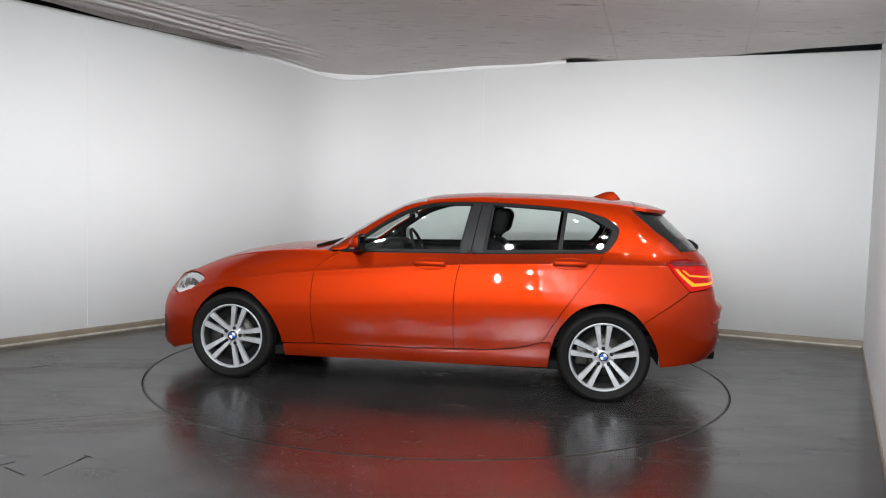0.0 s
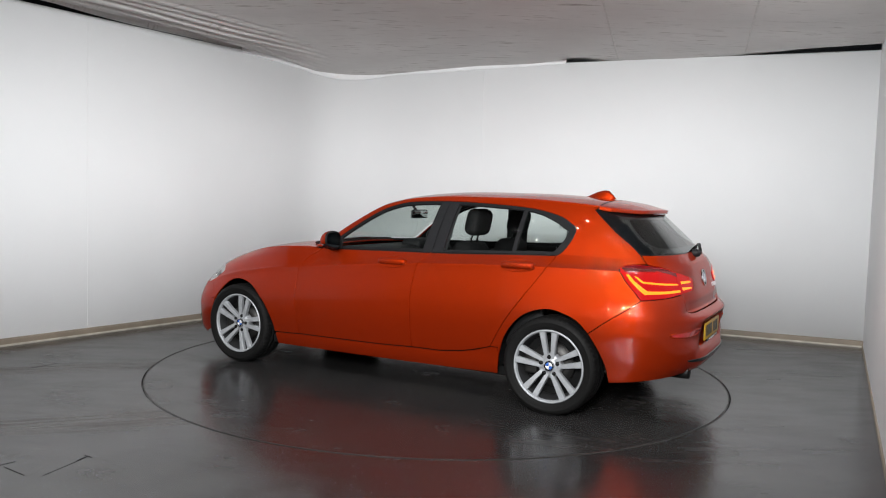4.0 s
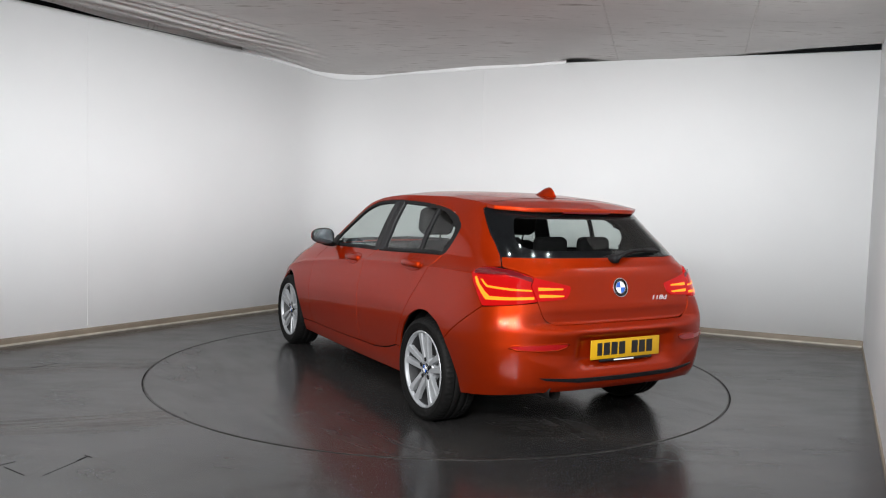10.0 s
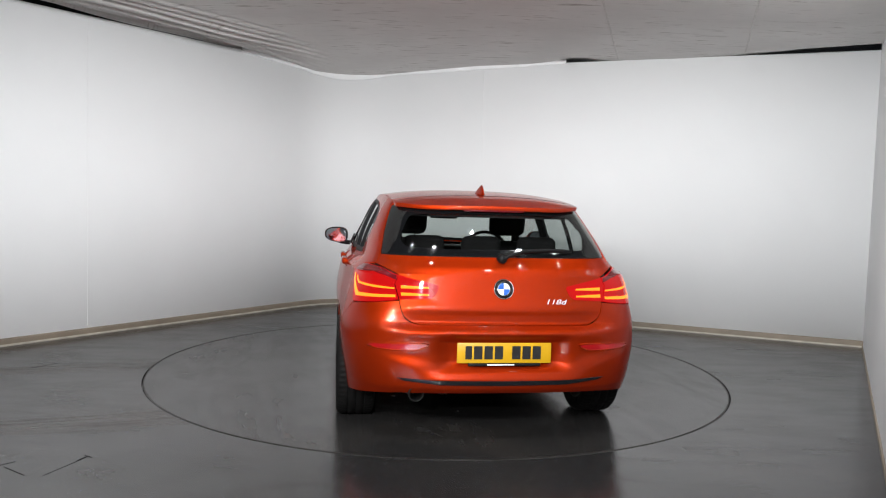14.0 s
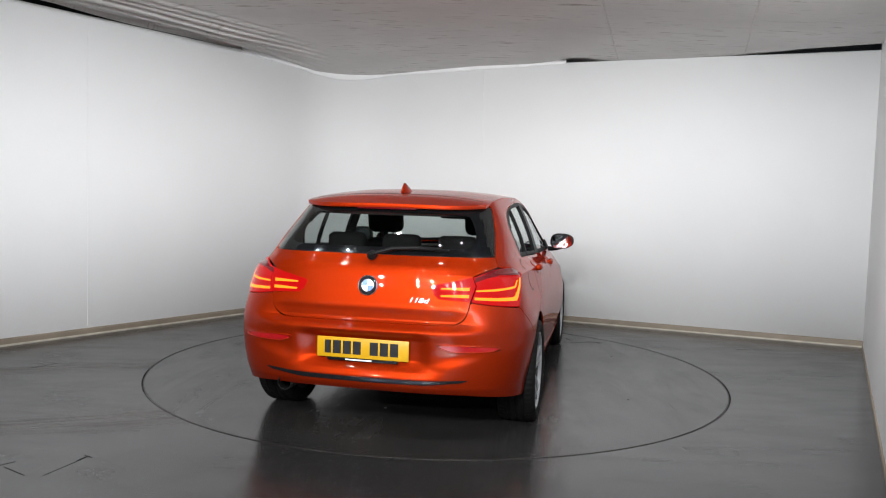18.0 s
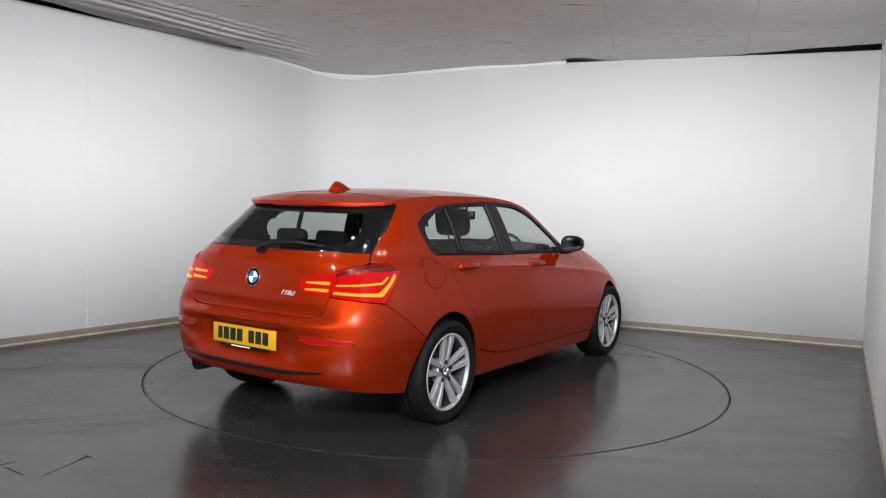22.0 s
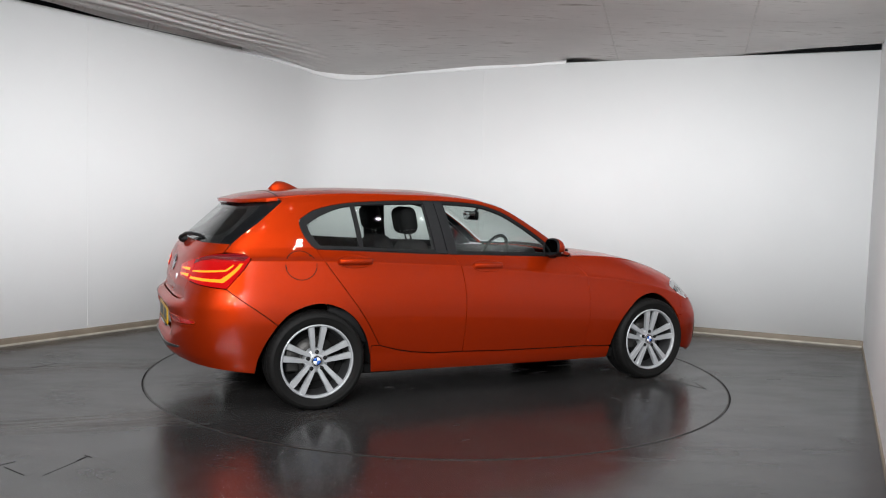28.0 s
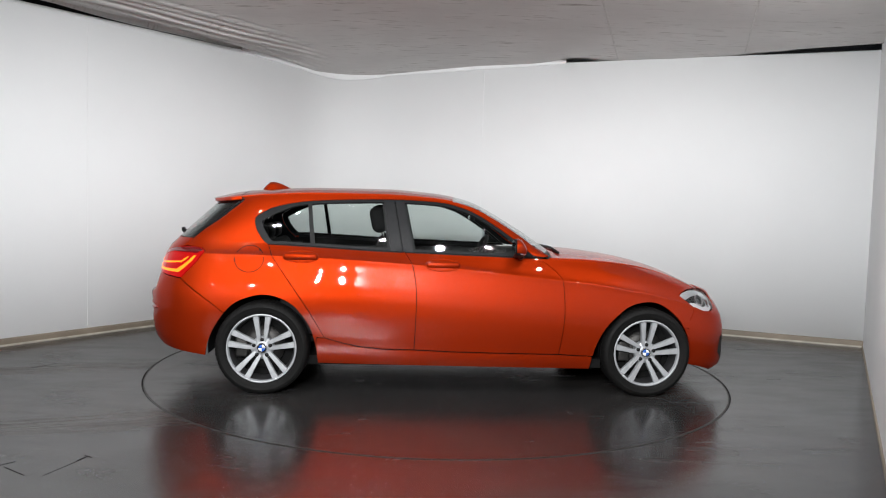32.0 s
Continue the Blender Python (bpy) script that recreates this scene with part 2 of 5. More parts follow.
def lathe(profile, axis="y", seg=64):
    """Turns (radius, along) pairs round an axis."""
    bm = bmesh.new()
    rings = []
    for r, h in profile:
        ring = []
        for i in range(seg):
            a = 2 * math.pi * i / seg
            c, s = r * math.cos(a), r * math.sin(a)
            ring.append(bm.verts.new((c, h, s) if axis == "y" else (c, s, h) if axis == "z" else (h, c, s)))
        rings.append(ring)
    for a, b in zip(rings, rings[1:]):
        for i in range(seg):
            j = (i + 1) % seg
            bm.faces.new((a[i], a[j], b[j], b[i]))
    bmesh.ops.recalc_face_normals(bm, faces=bm.faces)
    return bm


def tube(points, r, seg=10, closed=False):
    """A round bar along a line of points."""
    bm = bmesh.new()
    pts = [Vector(p) for p in points]
    rings = []
    for i, p in enumerate(pts):
        a = pts[i - 1] if (i or closed) else p
        b = pts[(i + 1) % len(pts)] if (i < len(pts) - 1 or closed) else p
        d = (b - a).normalized()
        u = d.cross(Vector((0, 0, 1)) if abs(d.z) < 0.9 else Vector((1, 0, 0))).normalized()
        v = d.cross(u)
        rings.append([bm.verts.new(p + r * (math.cos(2 * math.pi * k / seg) * u + math.sin(2 * math.pi * k / seg) * v)) for k in range(seg)])
    n = len(rings)
    for i in range(n if closed else n - 1):
        a, b = rings[i], rings[(i + 1) % n]
        for k in range(seg):
            bm.faces.new((a[k], a[(k + 1) % seg], b[(k + 1) % seg], b[k]))
    if not closed:
        bm.faces.new(rings[0])
        bm.faces.new(rings[-1][::-1])
    bmesh.ops.recalc_face_normals(bm, faces=bm.faces)
    return bm


def tab(*pairs):
    """A smooth monotone curve through pairs (x, y), for arrays."""
    xs = np.array([p[0] for p in pairs], float)
    ys = np.array([p[1] for p in pairs], float)
    h, dl = np.diff(xs), np.diff(ys) / np.diff(xs)
    m = np.zeros(len(xs))
    m[0], m[-1] = dl[0], dl[-1]
    for i in range(1, len(xs) - 1):
        if dl[i - 1] * dl[i] > 0:
            w1, w2 = 2 * h[i] + h[i - 1], h[i] + 2 * h[i - 1]
            m[i] = (w1 + w2) / (w1 / dl[i - 1] + w2 / dl[i])

    def g(x):
        x = np.clip(np.asarray(x, float), xs[0], xs[-1])
        i = np.clip(np.searchsorted(xs, x) - 1, 0, len(xs) - 2)
        t = (x - xs[i]) / h[i]
        return ((2 * t ** 3 - 3 * t ** 2 + 1) * ys[i] + (t ** 3 - 2 * t ** 2 + t) * h[i] * m[i]
                + (3 * t ** 2 - 2 * t ** 3) * ys[i + 1] + (t ** 3 - t ** 2) * h[i] * m[i + 1])
    return g


def smooth01(a, b, x):
    t = np.clip((np.asarray(x, float) - a) / (b - a), 0, 1)
    return t * t * (3 - 2 * t)


def spline(pts, n=6):
    """A smooth line through points of the plane (centripetal enough for outlines)."""
    p = [np.array(q, float) for q in pts]
    out = []
    for i in range(len(p) - 1):
        a, b, c, d = p[max(i - 1, 0)], p[i], p[i + 1], p[min(i + 2, len(p) - 1)]
        for k in range(n):
            t = k / n
            out.append(tuple(0.5 * (2 * b + (c - a) * t + (2 * a - 5 * b + 4 * c - d) * t * t + (3 * b - a - 3 * c + d) * t ** 3)))
    out.append(tuple(p[-1]))
    return out


def clip_half(poly, axis, val, keep_above):
    out = []
    for i, a in enumerate(poly):
        b = poly[(i + 1) % len(poly)]
        ia = (a[axis] >= val) == keep_above or a[axis] == val
        ib = (b[axis] >= val) == keep_above or b[axis] == val
        if ia:
            out.append(a)
        if ia != ib:
            t = (val - a[axis]) / (b[axis] - a[axis])
            q = [a[0] + t * (b[0] - a[0]), a[1] + t * (b[1] - a[1])]
            q[axis] = val
            out.append(tuple(q))
    return out


def area2(poly):
    return sum(a[0] * b[1] - b[0] * a[1] for a, b in zip(poly, poly[1:] + poly[:1]))


def shrink(poly, g):
    """Moves an outline inwards by g."""
    if not g:
        return poly
    sg = 1 if area2(poly) > 0 else -1
    out = []
    n = len(poly)
    for i in range(n):
        a, b, c = (np.array(poly[k % n], float) for k in (i - 1, i, i + 1))
        e, f = b - a, c - b
        e, f = e / max(np.hypot(*e), 1e-9), f / max(np.hypot(*f), 1e-9)
        nn = np.array([-e[1] - f[1], e[0] + f[0]])
        k = np.hypot(*nn)
        nn = nn / k * min(2.0, 2.0 / max(k, 0.5)) if k > 1e-6 else np.zeros(2)
        out.append(tuple(b + sg * g * nn))
    return out


def panel(name, poly, f, material, parent, side=1, cell=0.03, depth=0.010, gap=0.0018, off=0.0, label="", rise=0.0):
    """A sheet cut to an outline in the plane of f's two coordinates and laid on the surface f, with turned-in edges."""
    poly = [tuple(map(float, p)) for p in poly]
    clean = [p for i, p in enumerate(poly) if abs(p[0] - poly[i - 1][0]) + abs(p[1] - poly[i - 1][1]) > 1e-6]
    poly = shrink(clean, gap)
    us, rise = [p[0] for p in poly], rise or cell
    index, pts, faces = {}, [], []

    def vid(p):
        k = (round(p[0], 5), round(p[1], 5))
        if k not in index:
            index[k] = len(pts)
            pts.append(k)
        return index[k]
    for i in range(math.floor(min(us) / cell), math.ceil(max(us) / cell)):
        col = clip_half(clip_half(poly, 0, i * cell, True), 0, (i + 1) * cell, False)
        if len(col) < 3:
            continue
        cv = [p[1] for p in col]
        for j in range(math.floor(min(cv) / rise), math.ceil(max(cv) / rise)):
            c = clip_half(clip_half(col, 1, j * rise, True), 1, (j + 1) * rise, False)
            if len(c) < 3 or abs(area2(c)) < 1e-8:
                continue
            ids = []
            for p in c:
                k = vid(p)
                if not ids or ids[-1] != k:
                    ids.append(k)
            loops = [ids]
            while loops:
                q = loops.pop()
                if len(q) < 3:
                    continue
                first = {}
                for n, k in enumerate(q):
                    if k in first:
                        loops += [q[first[k]:n], q[:first[k]] + q[n:]]
                        break
                    first[k] = n
                else:
                    a2 = area2([pts[k] for k in q])
                    if abs(a2) > 1e-9:
                        faces.append(q if a2 > 0 else q[::-1])
    uv = np.array(pts)
    flip = np.array([1, side, 1])
    e = 1e-3

    def at(u, v):
        return np.stack(np.broadcast_arrays(*f(u, v)), -1) * flip
    P = at(uv[:, 0], uv[:, 1])
    du = at(uv[:, 0] + e, uv[:, 1]) - at(uv[:, 0] - e, uv[:, 1])
    dv = at(uv[:, 0], uv[:, 1] + e) - at(uv[:, 0], uv[:, 1] - e)
    N = np.cross(du, dv)
    N /= np.maximum(np.linalg.norm(N, axis=1), 1e-12)[:, None]
    turned = np.sum(N * (P - np.array([1.25, 0, 0.65]))) < 0
    if turned:
        N = -N
    P = P + N * off
    out_faces = []
    count = {}
    for ids in faces:
        if turned:
            ids = ids[::-1]
        out_faces.append(ids)
        for a, b in zip(ids, ids[1:] + ids[:1]):
            count[(a, b)] = count.get((a, b), 0) + 1
    V, NN = list(P), list(N)
    if depth:
        border = [(a, b) for (a, b) in count if (b, a) not in count]
        for a, b in border:
            k = len(V)
            V += [P[a], P[b], P[b] - N[b] * depth, P[a] - N[a] * depth]
            w = np.cross(P[b] - P[a], N[a])
            w = w / max(np.linalg.norm(w), 1e-9)
            NN += [0.75 * w + 0.6 * N[a], 0.75 * w + 0.6 * N[b], w, w]
            out_faces.append([k + 1, k, k + 3, k + 2])
    me = bpy.data.meshes.new(name)
    me.from_pydata([tuple(v) for v in V], [], out_faces)
    me.polygons.foreach_set("use_smooth", [True] * len(me.polygons))
    me.normals_split_custom_set_from_vertices([tuple(n / max(np.linalg.norm(n), 1e-9)) for n in NN])
    return part_mesh(name, me, material, parent, label)


# ---- the room ----
def wall_run(name, pts, h0, h1, thick, material, label):
    """An upright wall along a line of floor points, its room side on the line, thick outwards (to the left of the run)."""
    bm = bmesh.new()
    p = [Vector(q) for q in pts]
    rows = []
    for i, q in enumerate(p):
        a, b = p[max(i - 1, 0)], p[min(i + 1, len(p) - 1)]
        d = (b - a).normalized()
        o = Vector((-d.y, d.x)) * thick
        rows.append([bm.verts.new((q.x, q.y, h0)), bm.verts.new((q.x, q.y, h1)), bm.verts.new((q.x + o.x, q.y + o.y, h1)), bm.verts.new((q.x + o.x, q.y + o.y, h0))])
    for a, b in zip(rows, rows[1:]):
        for k in range(4):
            bm.faces.new((a[k], b[k], b[(k + 1) % 4], a[(k + 1) % 4]))
    bm.faces.new(rows[0])
    bm.faces.new(rows[-1][::-1])
    bmesh.ops.recalc_face_normals(bm, faces=bm.faces)
    return tagged(part(name, bm, material, smooth=len(p) > 4), label=label, category="wall", kind="structure")


def toward(a, b, d):
    return a + (b - a).normalized() * d


# rounded far corner: tangent points and the arc between them
CUT = 0.75
TA, TB = toward(CORNER, FRONT_L, CUT), toward(CORNER, CORNER_R, CUT)
ARC = [TA * (1 - t) ** 2 + CORNER * 2 * t * (1 - t) + TB * t * t for t in [i / 28 for i in range(29)]]


def room():
    bm = bmesh.new()
    # floor with a round opening for the turntable
    seg = 96
    ringv = [bm.verts.new((CENTRE.x + (RING + 0.008) * math.cos(2 * math.pi * i / seg), CENTRE.y + (RING + 0.008) * math.sin(2 * math.pi * i / seg), 0)) for i in range(seg)]
    low = [bm.verts.new((v.co.x, v.co.y, -0.05)) for v in ringv]
    far = [bm.verts.new((CENTRE.x + 16 * math.cos(2 * math.pi * i / seg), CENTRE.y + 16 * math.sin(2 * math.pi * i / seg), 0)) for i in range(seg)]
    for i in range(seg):
        j = (i + 1) % seg
        bm.faces.new((ringv[i], far[i], far[j], ringv[j]))
        bm.faces.new((ringv[j], low[j], low[i], ringv[i]))
    bm.faces.new(low)
    tagged(part("floor", bm, FLOOR, smooth=False), label="dark flecked vinyl floor with dusty tyre smears", category="floor", kind="structure")
    end_l, end_r = CORNER + DIR_L * 6.0, CORNER_R + DIR_R * 5.2
    near_a, near_b = toward(TA, FRONT_L, 0.12), toward(TB, CORNER_R, 0.12)
    wall_run("wall_back", [end_l, near_a] + ARC + [near_b, CORNER_R], 0, WALL_H, 0.12, WALL, "white painted panel wall bent round the far corner")
    wall_run("wall_right", [CORNER_R, end_r], 0, 3.25, 0.12, WALL, "white painted panel wall beside the turntable")
    # three unseen walls close the room, kept white to bounce fill light
    wall_run("wall_hall_left", [FRONT_L, end_l], 0, 3.3, 0.12, WALL, "unseen white wall beside the camera, added to bounce light")
    wall_run("wall_hall_right", [end_r, FRONT_R], 0, 3.3, 0.12, WALL, "unseen white wall past the turntable, added to bounce light")
    wall_run("wall_front", [FRONT_R, FRONT_L], 0, 3.3, 0.12, WALL, "unseen white wall closing the room, added to bounce light")


room()


def floor_marks():
    for k, (a, b) in enumerate((((-3.10, 5.77), (-2.98, 5.97)), ((-2.16, 3.69), (-2.10, 3.77)), ((-2.11, 3.69), (-1.96, 3.59)), ((-1.87, 3.59), (-1.79, 3.85)), ((-1.81, 3.81), (-1.79, 3.87)), ((-1.81, 3.89), (-1.76, 3.86)))):
        a, b = Vector(a), Vector(b)
        ob = part("floor_slit", box((b - a).length, (0.005, 0.004, 0.004, 0.002, 0.009, 0.005)[k], 0.002, bevel=0.0006, seg=1), DARK, smooth=False)
        ob.location = ((a.x + b.x) / 2, (a.y + b.y) / 2, 0.0004)
        ob.rotation_euler.z = math.atan2(b.y - a.y, b.x - a.x)
        tagged(ob, label="dark slit cut in the vinyl floor", category="floor mark", kind="structure")


floor_marks()


def on_wall(d):
    """A point of the inner wall line, d metres past the far corner's middle (negative: along the left wall)."""
    if d < 0:
        return CORNER + DIR_L * -d
    return CORNER + (CORNER_R - CORNER).normalized() * d


def profile_run(name, pts, section, material, label, category):
    """A moulding: a closed section of (into the room, height) drawn along a line."""
    bm = bmesh.new()
    rows = []
    for i, q in enumerate(pts):
        a, b = pts[max(i - 1, 0)], pts[min(i + 1, len(pts) - 1)]
        d = (b - a).normalized()
        o = Vector((d.y, -d.x))
        rows.append([bm.verts.new((q.x + o.x * u, q.y + o.y * u, z)) for u, z in section])
    n = len(section)
    for a, b in zip(rows, rows[1:]):
        for k in range(n):
            bm.faces.new((a[k], b[k], b[(k + 1) % n], a[(k + 1) % n]))
    bm.faces.new(rows[0])
    bm.faces.new(rows[-1][::-1])
    bmesh.ops.recalc_face_normals(bm, faces=bm.faces)
    return tagged(part(name, bm, material, smooth=False), label=label, category=category, kind="structure")


def wall_details():
    full = [CORNER + DIR_L * 6.0, toward(TA, FRONT_L, 0.12)] + ARC + [toward(TB, CORNER_R, 0.12), CORNER_R]
    board = [(0.0, 0.0), (0.012, 0.0), (0.022, 0.012), (0.022, 0.052), (0.016, 0.062), (0.0, 0.066)]
    profile_run("baseboard", full, board, SKIRT, "grubby beige skirting board, scuffed", "skirting board")
    lip = [(0.022, 0.0), (0.034, 0.0), (0.034, 0.010), (0.026, 0.016), (0.022, 0.016)]
    profile_run("baseboard_bead", full, lip, SEALANT, "pale sealant bead along the skirting", "trim")
    profile_run("baseboard_right", [CORNER_R, CORNER_R + DIR_R * 5.2], [(0.0, 0.0), (0.014, 0.0), (0.010, 0.014), (0.0, 0.02)], SKIRT, "thin dirty bead along the wall foot", "trim")
    # white batten under the ceiling sheet, round the corner
    s = [on_wall(-1.62)] + [toward(TA, FRONT_L, 0.12)] + ARC + [toward(TB, CORNER_R, 0.12), on_wall(2.92)]
    bm = bmesh.new()
    rows = []
    for i, q in enumerate(s):
        a, b = s[max(i - 1, 0)], s[min(i + 1, len(s) - 1)]
        d = (b - a).normalized()
        o = Vector((d.y, -d.x))
        sag = 0.065 * math.sin(math.pi * max(0, min(1, (i - 2) / (len(s) - 5))))
        top = 2.992 if i == 0 else 2.985 if i == len(s) - 1 else 2.945 - sag
        low = 2.930 if i == 0 else 2.940 if i == len(s) - 1 else 2.885 - sag
        rows.append([bm.verts.new((q.x + o.x * u, q.y + o.y * u, z)) for u, z in ((0, low), (0.010, low), (0.014, low + 0.004), (0.014, top), (0, top))])
    for a, b in zip(rows, rows[1:]):
        for k in range(5):
            bm.faces.new((a[k], b[k], b[(k + 1) % 5], a[(k + 1) % 5]))
    bm.faces.new(rows[0])
    bm.faces.new(rows[-1][::-1])
    bmesh.ops.recalc_face_normals(bm, faces=bm.faces)
    tagged(part("trim_strip", bm, WALL, smooth=False), label="bent white batten under the ceiling sheet", category="trim", kind="structure")
    # thin joint covers between the wall boards
    for d in (-3.42, 1.94):
        q = on_wall(d)
        t = (DIR_L if d < 0 else (CORNER_R - CORNER).normalized()) * 0.004
        o = Vector((-DIR_L.y, DIR_L.x)) if d < 0 else Vector(((CORNER_R - CORNER).normalized().y, -(CORNER_R - CORNER).normalized().x))
        m = Matrix((( t.x / 0.004, o.x, 0, q.x), (t.y / 0.004, o.y, 0, q.y), (0, 0, 1, 1.49), (0, 0, 0, 1)))
        ob = part("wall_joint", box(0.005, 0.0008, 2.80, bevel=0.0003, seg=1), WALL, smooth=False)
        ob.matrix_world = m
        tagged(ob, label="thin white joint strip between wall boards", category="trim", kind="structure")


wall_details()


def turntable():
    bm = lathe([(0.0001, 0.0), (RING - 0.004, 0.0), (RING, -0.004), (RING, -0.04)], axis="z", seg=128)
    bmesh.ops.remove_doubles(bm, verts=bm.verts, dist=0.001)
    ob = part("turntable", bm, DISC, smooth=False)
    ob.location = (CENTRE.x, CENTRE.y, 0)
    part("edge_band", lathe([(RING - 0.011, 0.0004), (RING - 0.010, 0.0014), (RING - 0.004, 0.0014), (RING - 0.002, 0.0)], axis="z", seg=128), EDGE, ob, "thin worn metal edge band")
    for a, b in (((-1.40, 1.10), (-1.44, 1.50)), ((-1.44, 1.50), (-1.52, 1.34)), ((-1.62, 1.16), (-1.50, 1.20))):
        a, b = Vector(a), Vector(b)
        s = box((b - a).length, 0.007, 0.0016, bevel=0.0005, seg=1)
        sc = part("scratch", s, EDGE, ob, smooth=False)
        sc.matrix_basis = pose((a.x + b.x) / 2, (a.y + b.y) / 2, 0.0006, 0, 0, math.degrees(math.atan2(b.y - a.y, b.x - a.x)))
    return tagged(ob, label="round vehicle turntable covered in dark scuffed vinyl", category="turntable")


TABLE = turntable()

def ceiling_height(x, y):
    """Height of the hanging sheet: sagging, gathered in folds along the left wall, lifted near the right one."""
    dl = 6.8203 - (-0.82126 * x + 0.57056 * y)   # distance from the left wall
    dr = -0.3075 - (-0.89188 * x + 0.45227 * y)
    dr = -dr
    db = 8.7313 - (0.37859 * x + 0.92556 * y)
    along = (x + 1.363) * -0.5706 + (y - 9.991) * -0.8213   # way from the far corner along the left wall
    z = 2.955
    z -= 0.075 * math.exp(-((x + 1.363) ** 2 + (y - 9.991) ** 2) / 2.2)
    z += 0.06 * max(0.0, min(1.0, 1.25 - max(dr, 0) / 1.5)) * max(0.0, min(1.3, 1 - db / 0.6)) ** 2 - 0.026 * max(0, min(1, (dl - 3.0) / 2.0))
    near = max(0.0, min(1.0, 1 - db / 0.55)) ** 2
    z += near * (0.050 * math.exp(-((x - 1.42) / 0.26) ** 2) + 0.10 * max(0.0, min(1.0, 1 - dr / 1.4)) ** 2)
    k = max(0.0, min(1.0, (along - 0.55) / 1.7))
    f = max(0.0, 1 - max(dl, 0) / (0.65 + 0.60 * k)) * k
    w = noise.noise((x * 0.5, y * 0.5, 3.0)) * 0.5
    z += k * (0.115 * max(0.0, 1 - max(dl, 0) / 0.55))
    z += 0.085 * f * math.sin((dl + 0.10 * w) * 46 + 1.5 * w) + 0.03 * f * math.sin(dl * 83 + 6 * w)
    z += 0.018 * noise.noise((x * 0.7, y * 0.7, 1.0)) + 0.006 * noise.noise((x * 2.1, y * 2.1, 7.0))
    return z


def ceiling():
    bm = bmesh.new()
    # fine strips along the left wall, coarser away from it
    us = [i * 0.025 for i in range(-6, 50)] + [1.25 + 0.15 * i for i in range(1, 42)]
    vs = [-2.5 + 0.2 * j for j in range(70)]
    nl = Vector((0.82126, -0.57056))
    rows = []
    for v in vs:
        base = CORNER + DIR_L * v
        rows.append([bm.verts.new((base.x + nl.x * u, base.y + nl.y * u, ceiling_height(base.x + nl.x * u, base.y + nl.y * u))) for u in us])
    # the sheet ends before the lamps
    for a, b in zip(rows, rows[1:]):
        for k in range(len(us) - 1):
            if a[k].co.y > 5.3:
                bm.faces.new((a[k], a[k + 1], b[k + 1], b[k]))
    bmesh.ops.delete(bm, geom=[v for v in bm.verts if not v.link_faces], context="VERTS")
    bmesh.ops.recalc_face_normals(bm, faces=bm.faces)
    tagged(part("ceiling", bm, CANVAS), label="pale grey tarpaulin ceiling hanging in folds", category="ceiling", kind="structure")
    # added slab, mostly out of sight; keeps what the car reflects overhead dark
    bm = box(20, 20, 0.1, at=(-2, 3, 3.45))
    tagged(part("ceiling_slab", bm, DARK, smooth=False), label="added dark slab closing the room above the sheet", category="ceiling", kind="structure")
    # welded seams of the sheet
    for a, b in (((1.87, 8.63), (0.94, 5.2)), ((3.07, 8.14), (2.05, 5.1))):
        a, b = Vector(a), Vector(b)
        d = (b - a).normalized()
        o = Vector((-d.y, d.x)) * 0.009
        bm = bmesh.new()
        rows = []
        for i in range(40):
            q = a.lerp(b, i / 39)
            rows.append([bm.verts.new((q.x + o.x * k, q.y + o.y * k, ceiling_height(q.x, q.y) - h)) for k, h in ((-1, 0.0005), (-0.6, 0.0025), (0.6, 0.0025), (1, 0.0005))])
        for r, s in zip(rows, rows[1:]):
            for k in range(3):
                bm.faces.new((r[k], r[k + 1], s[k + 1], s[k]))
        bmesh.ops.recalc_face_normals(bm, faces=bm.faces)
        tagged(part("ceiling_seam", bm, SEAM), label="welded seam across the tarpaulin ceiling", category="trim", kind="structure")


ceiling()


def flood_or_fill(at, watts, aim, beam, size=0.045):
    """A spot lamp turned to the booth, hung there or added as fill."""
    lamp = bpy.data.lights.new("flood_or_fill", "SPOT")
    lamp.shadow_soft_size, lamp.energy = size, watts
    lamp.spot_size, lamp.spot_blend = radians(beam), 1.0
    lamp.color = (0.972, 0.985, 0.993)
    ob = new("flood_or_fill_light", lamp)
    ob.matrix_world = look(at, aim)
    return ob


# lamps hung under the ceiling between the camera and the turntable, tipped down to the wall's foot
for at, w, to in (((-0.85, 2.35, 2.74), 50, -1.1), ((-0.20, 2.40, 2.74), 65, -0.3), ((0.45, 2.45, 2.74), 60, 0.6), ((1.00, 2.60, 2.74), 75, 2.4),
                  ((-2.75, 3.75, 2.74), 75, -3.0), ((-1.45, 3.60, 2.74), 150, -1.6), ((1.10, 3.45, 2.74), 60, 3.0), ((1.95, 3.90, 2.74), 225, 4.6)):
    flood_or_fill(at, w * 0.88, (to, 8.6, -0.4), 112)
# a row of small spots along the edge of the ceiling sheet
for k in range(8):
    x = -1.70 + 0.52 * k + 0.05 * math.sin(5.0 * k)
    flood_or_fill((x, 4.30 + 0.12 * math.cos(3.0 * k), 2.76), 5.5 + 0.7 * k, (x, 5.6, 0.3), 170, 0.024)
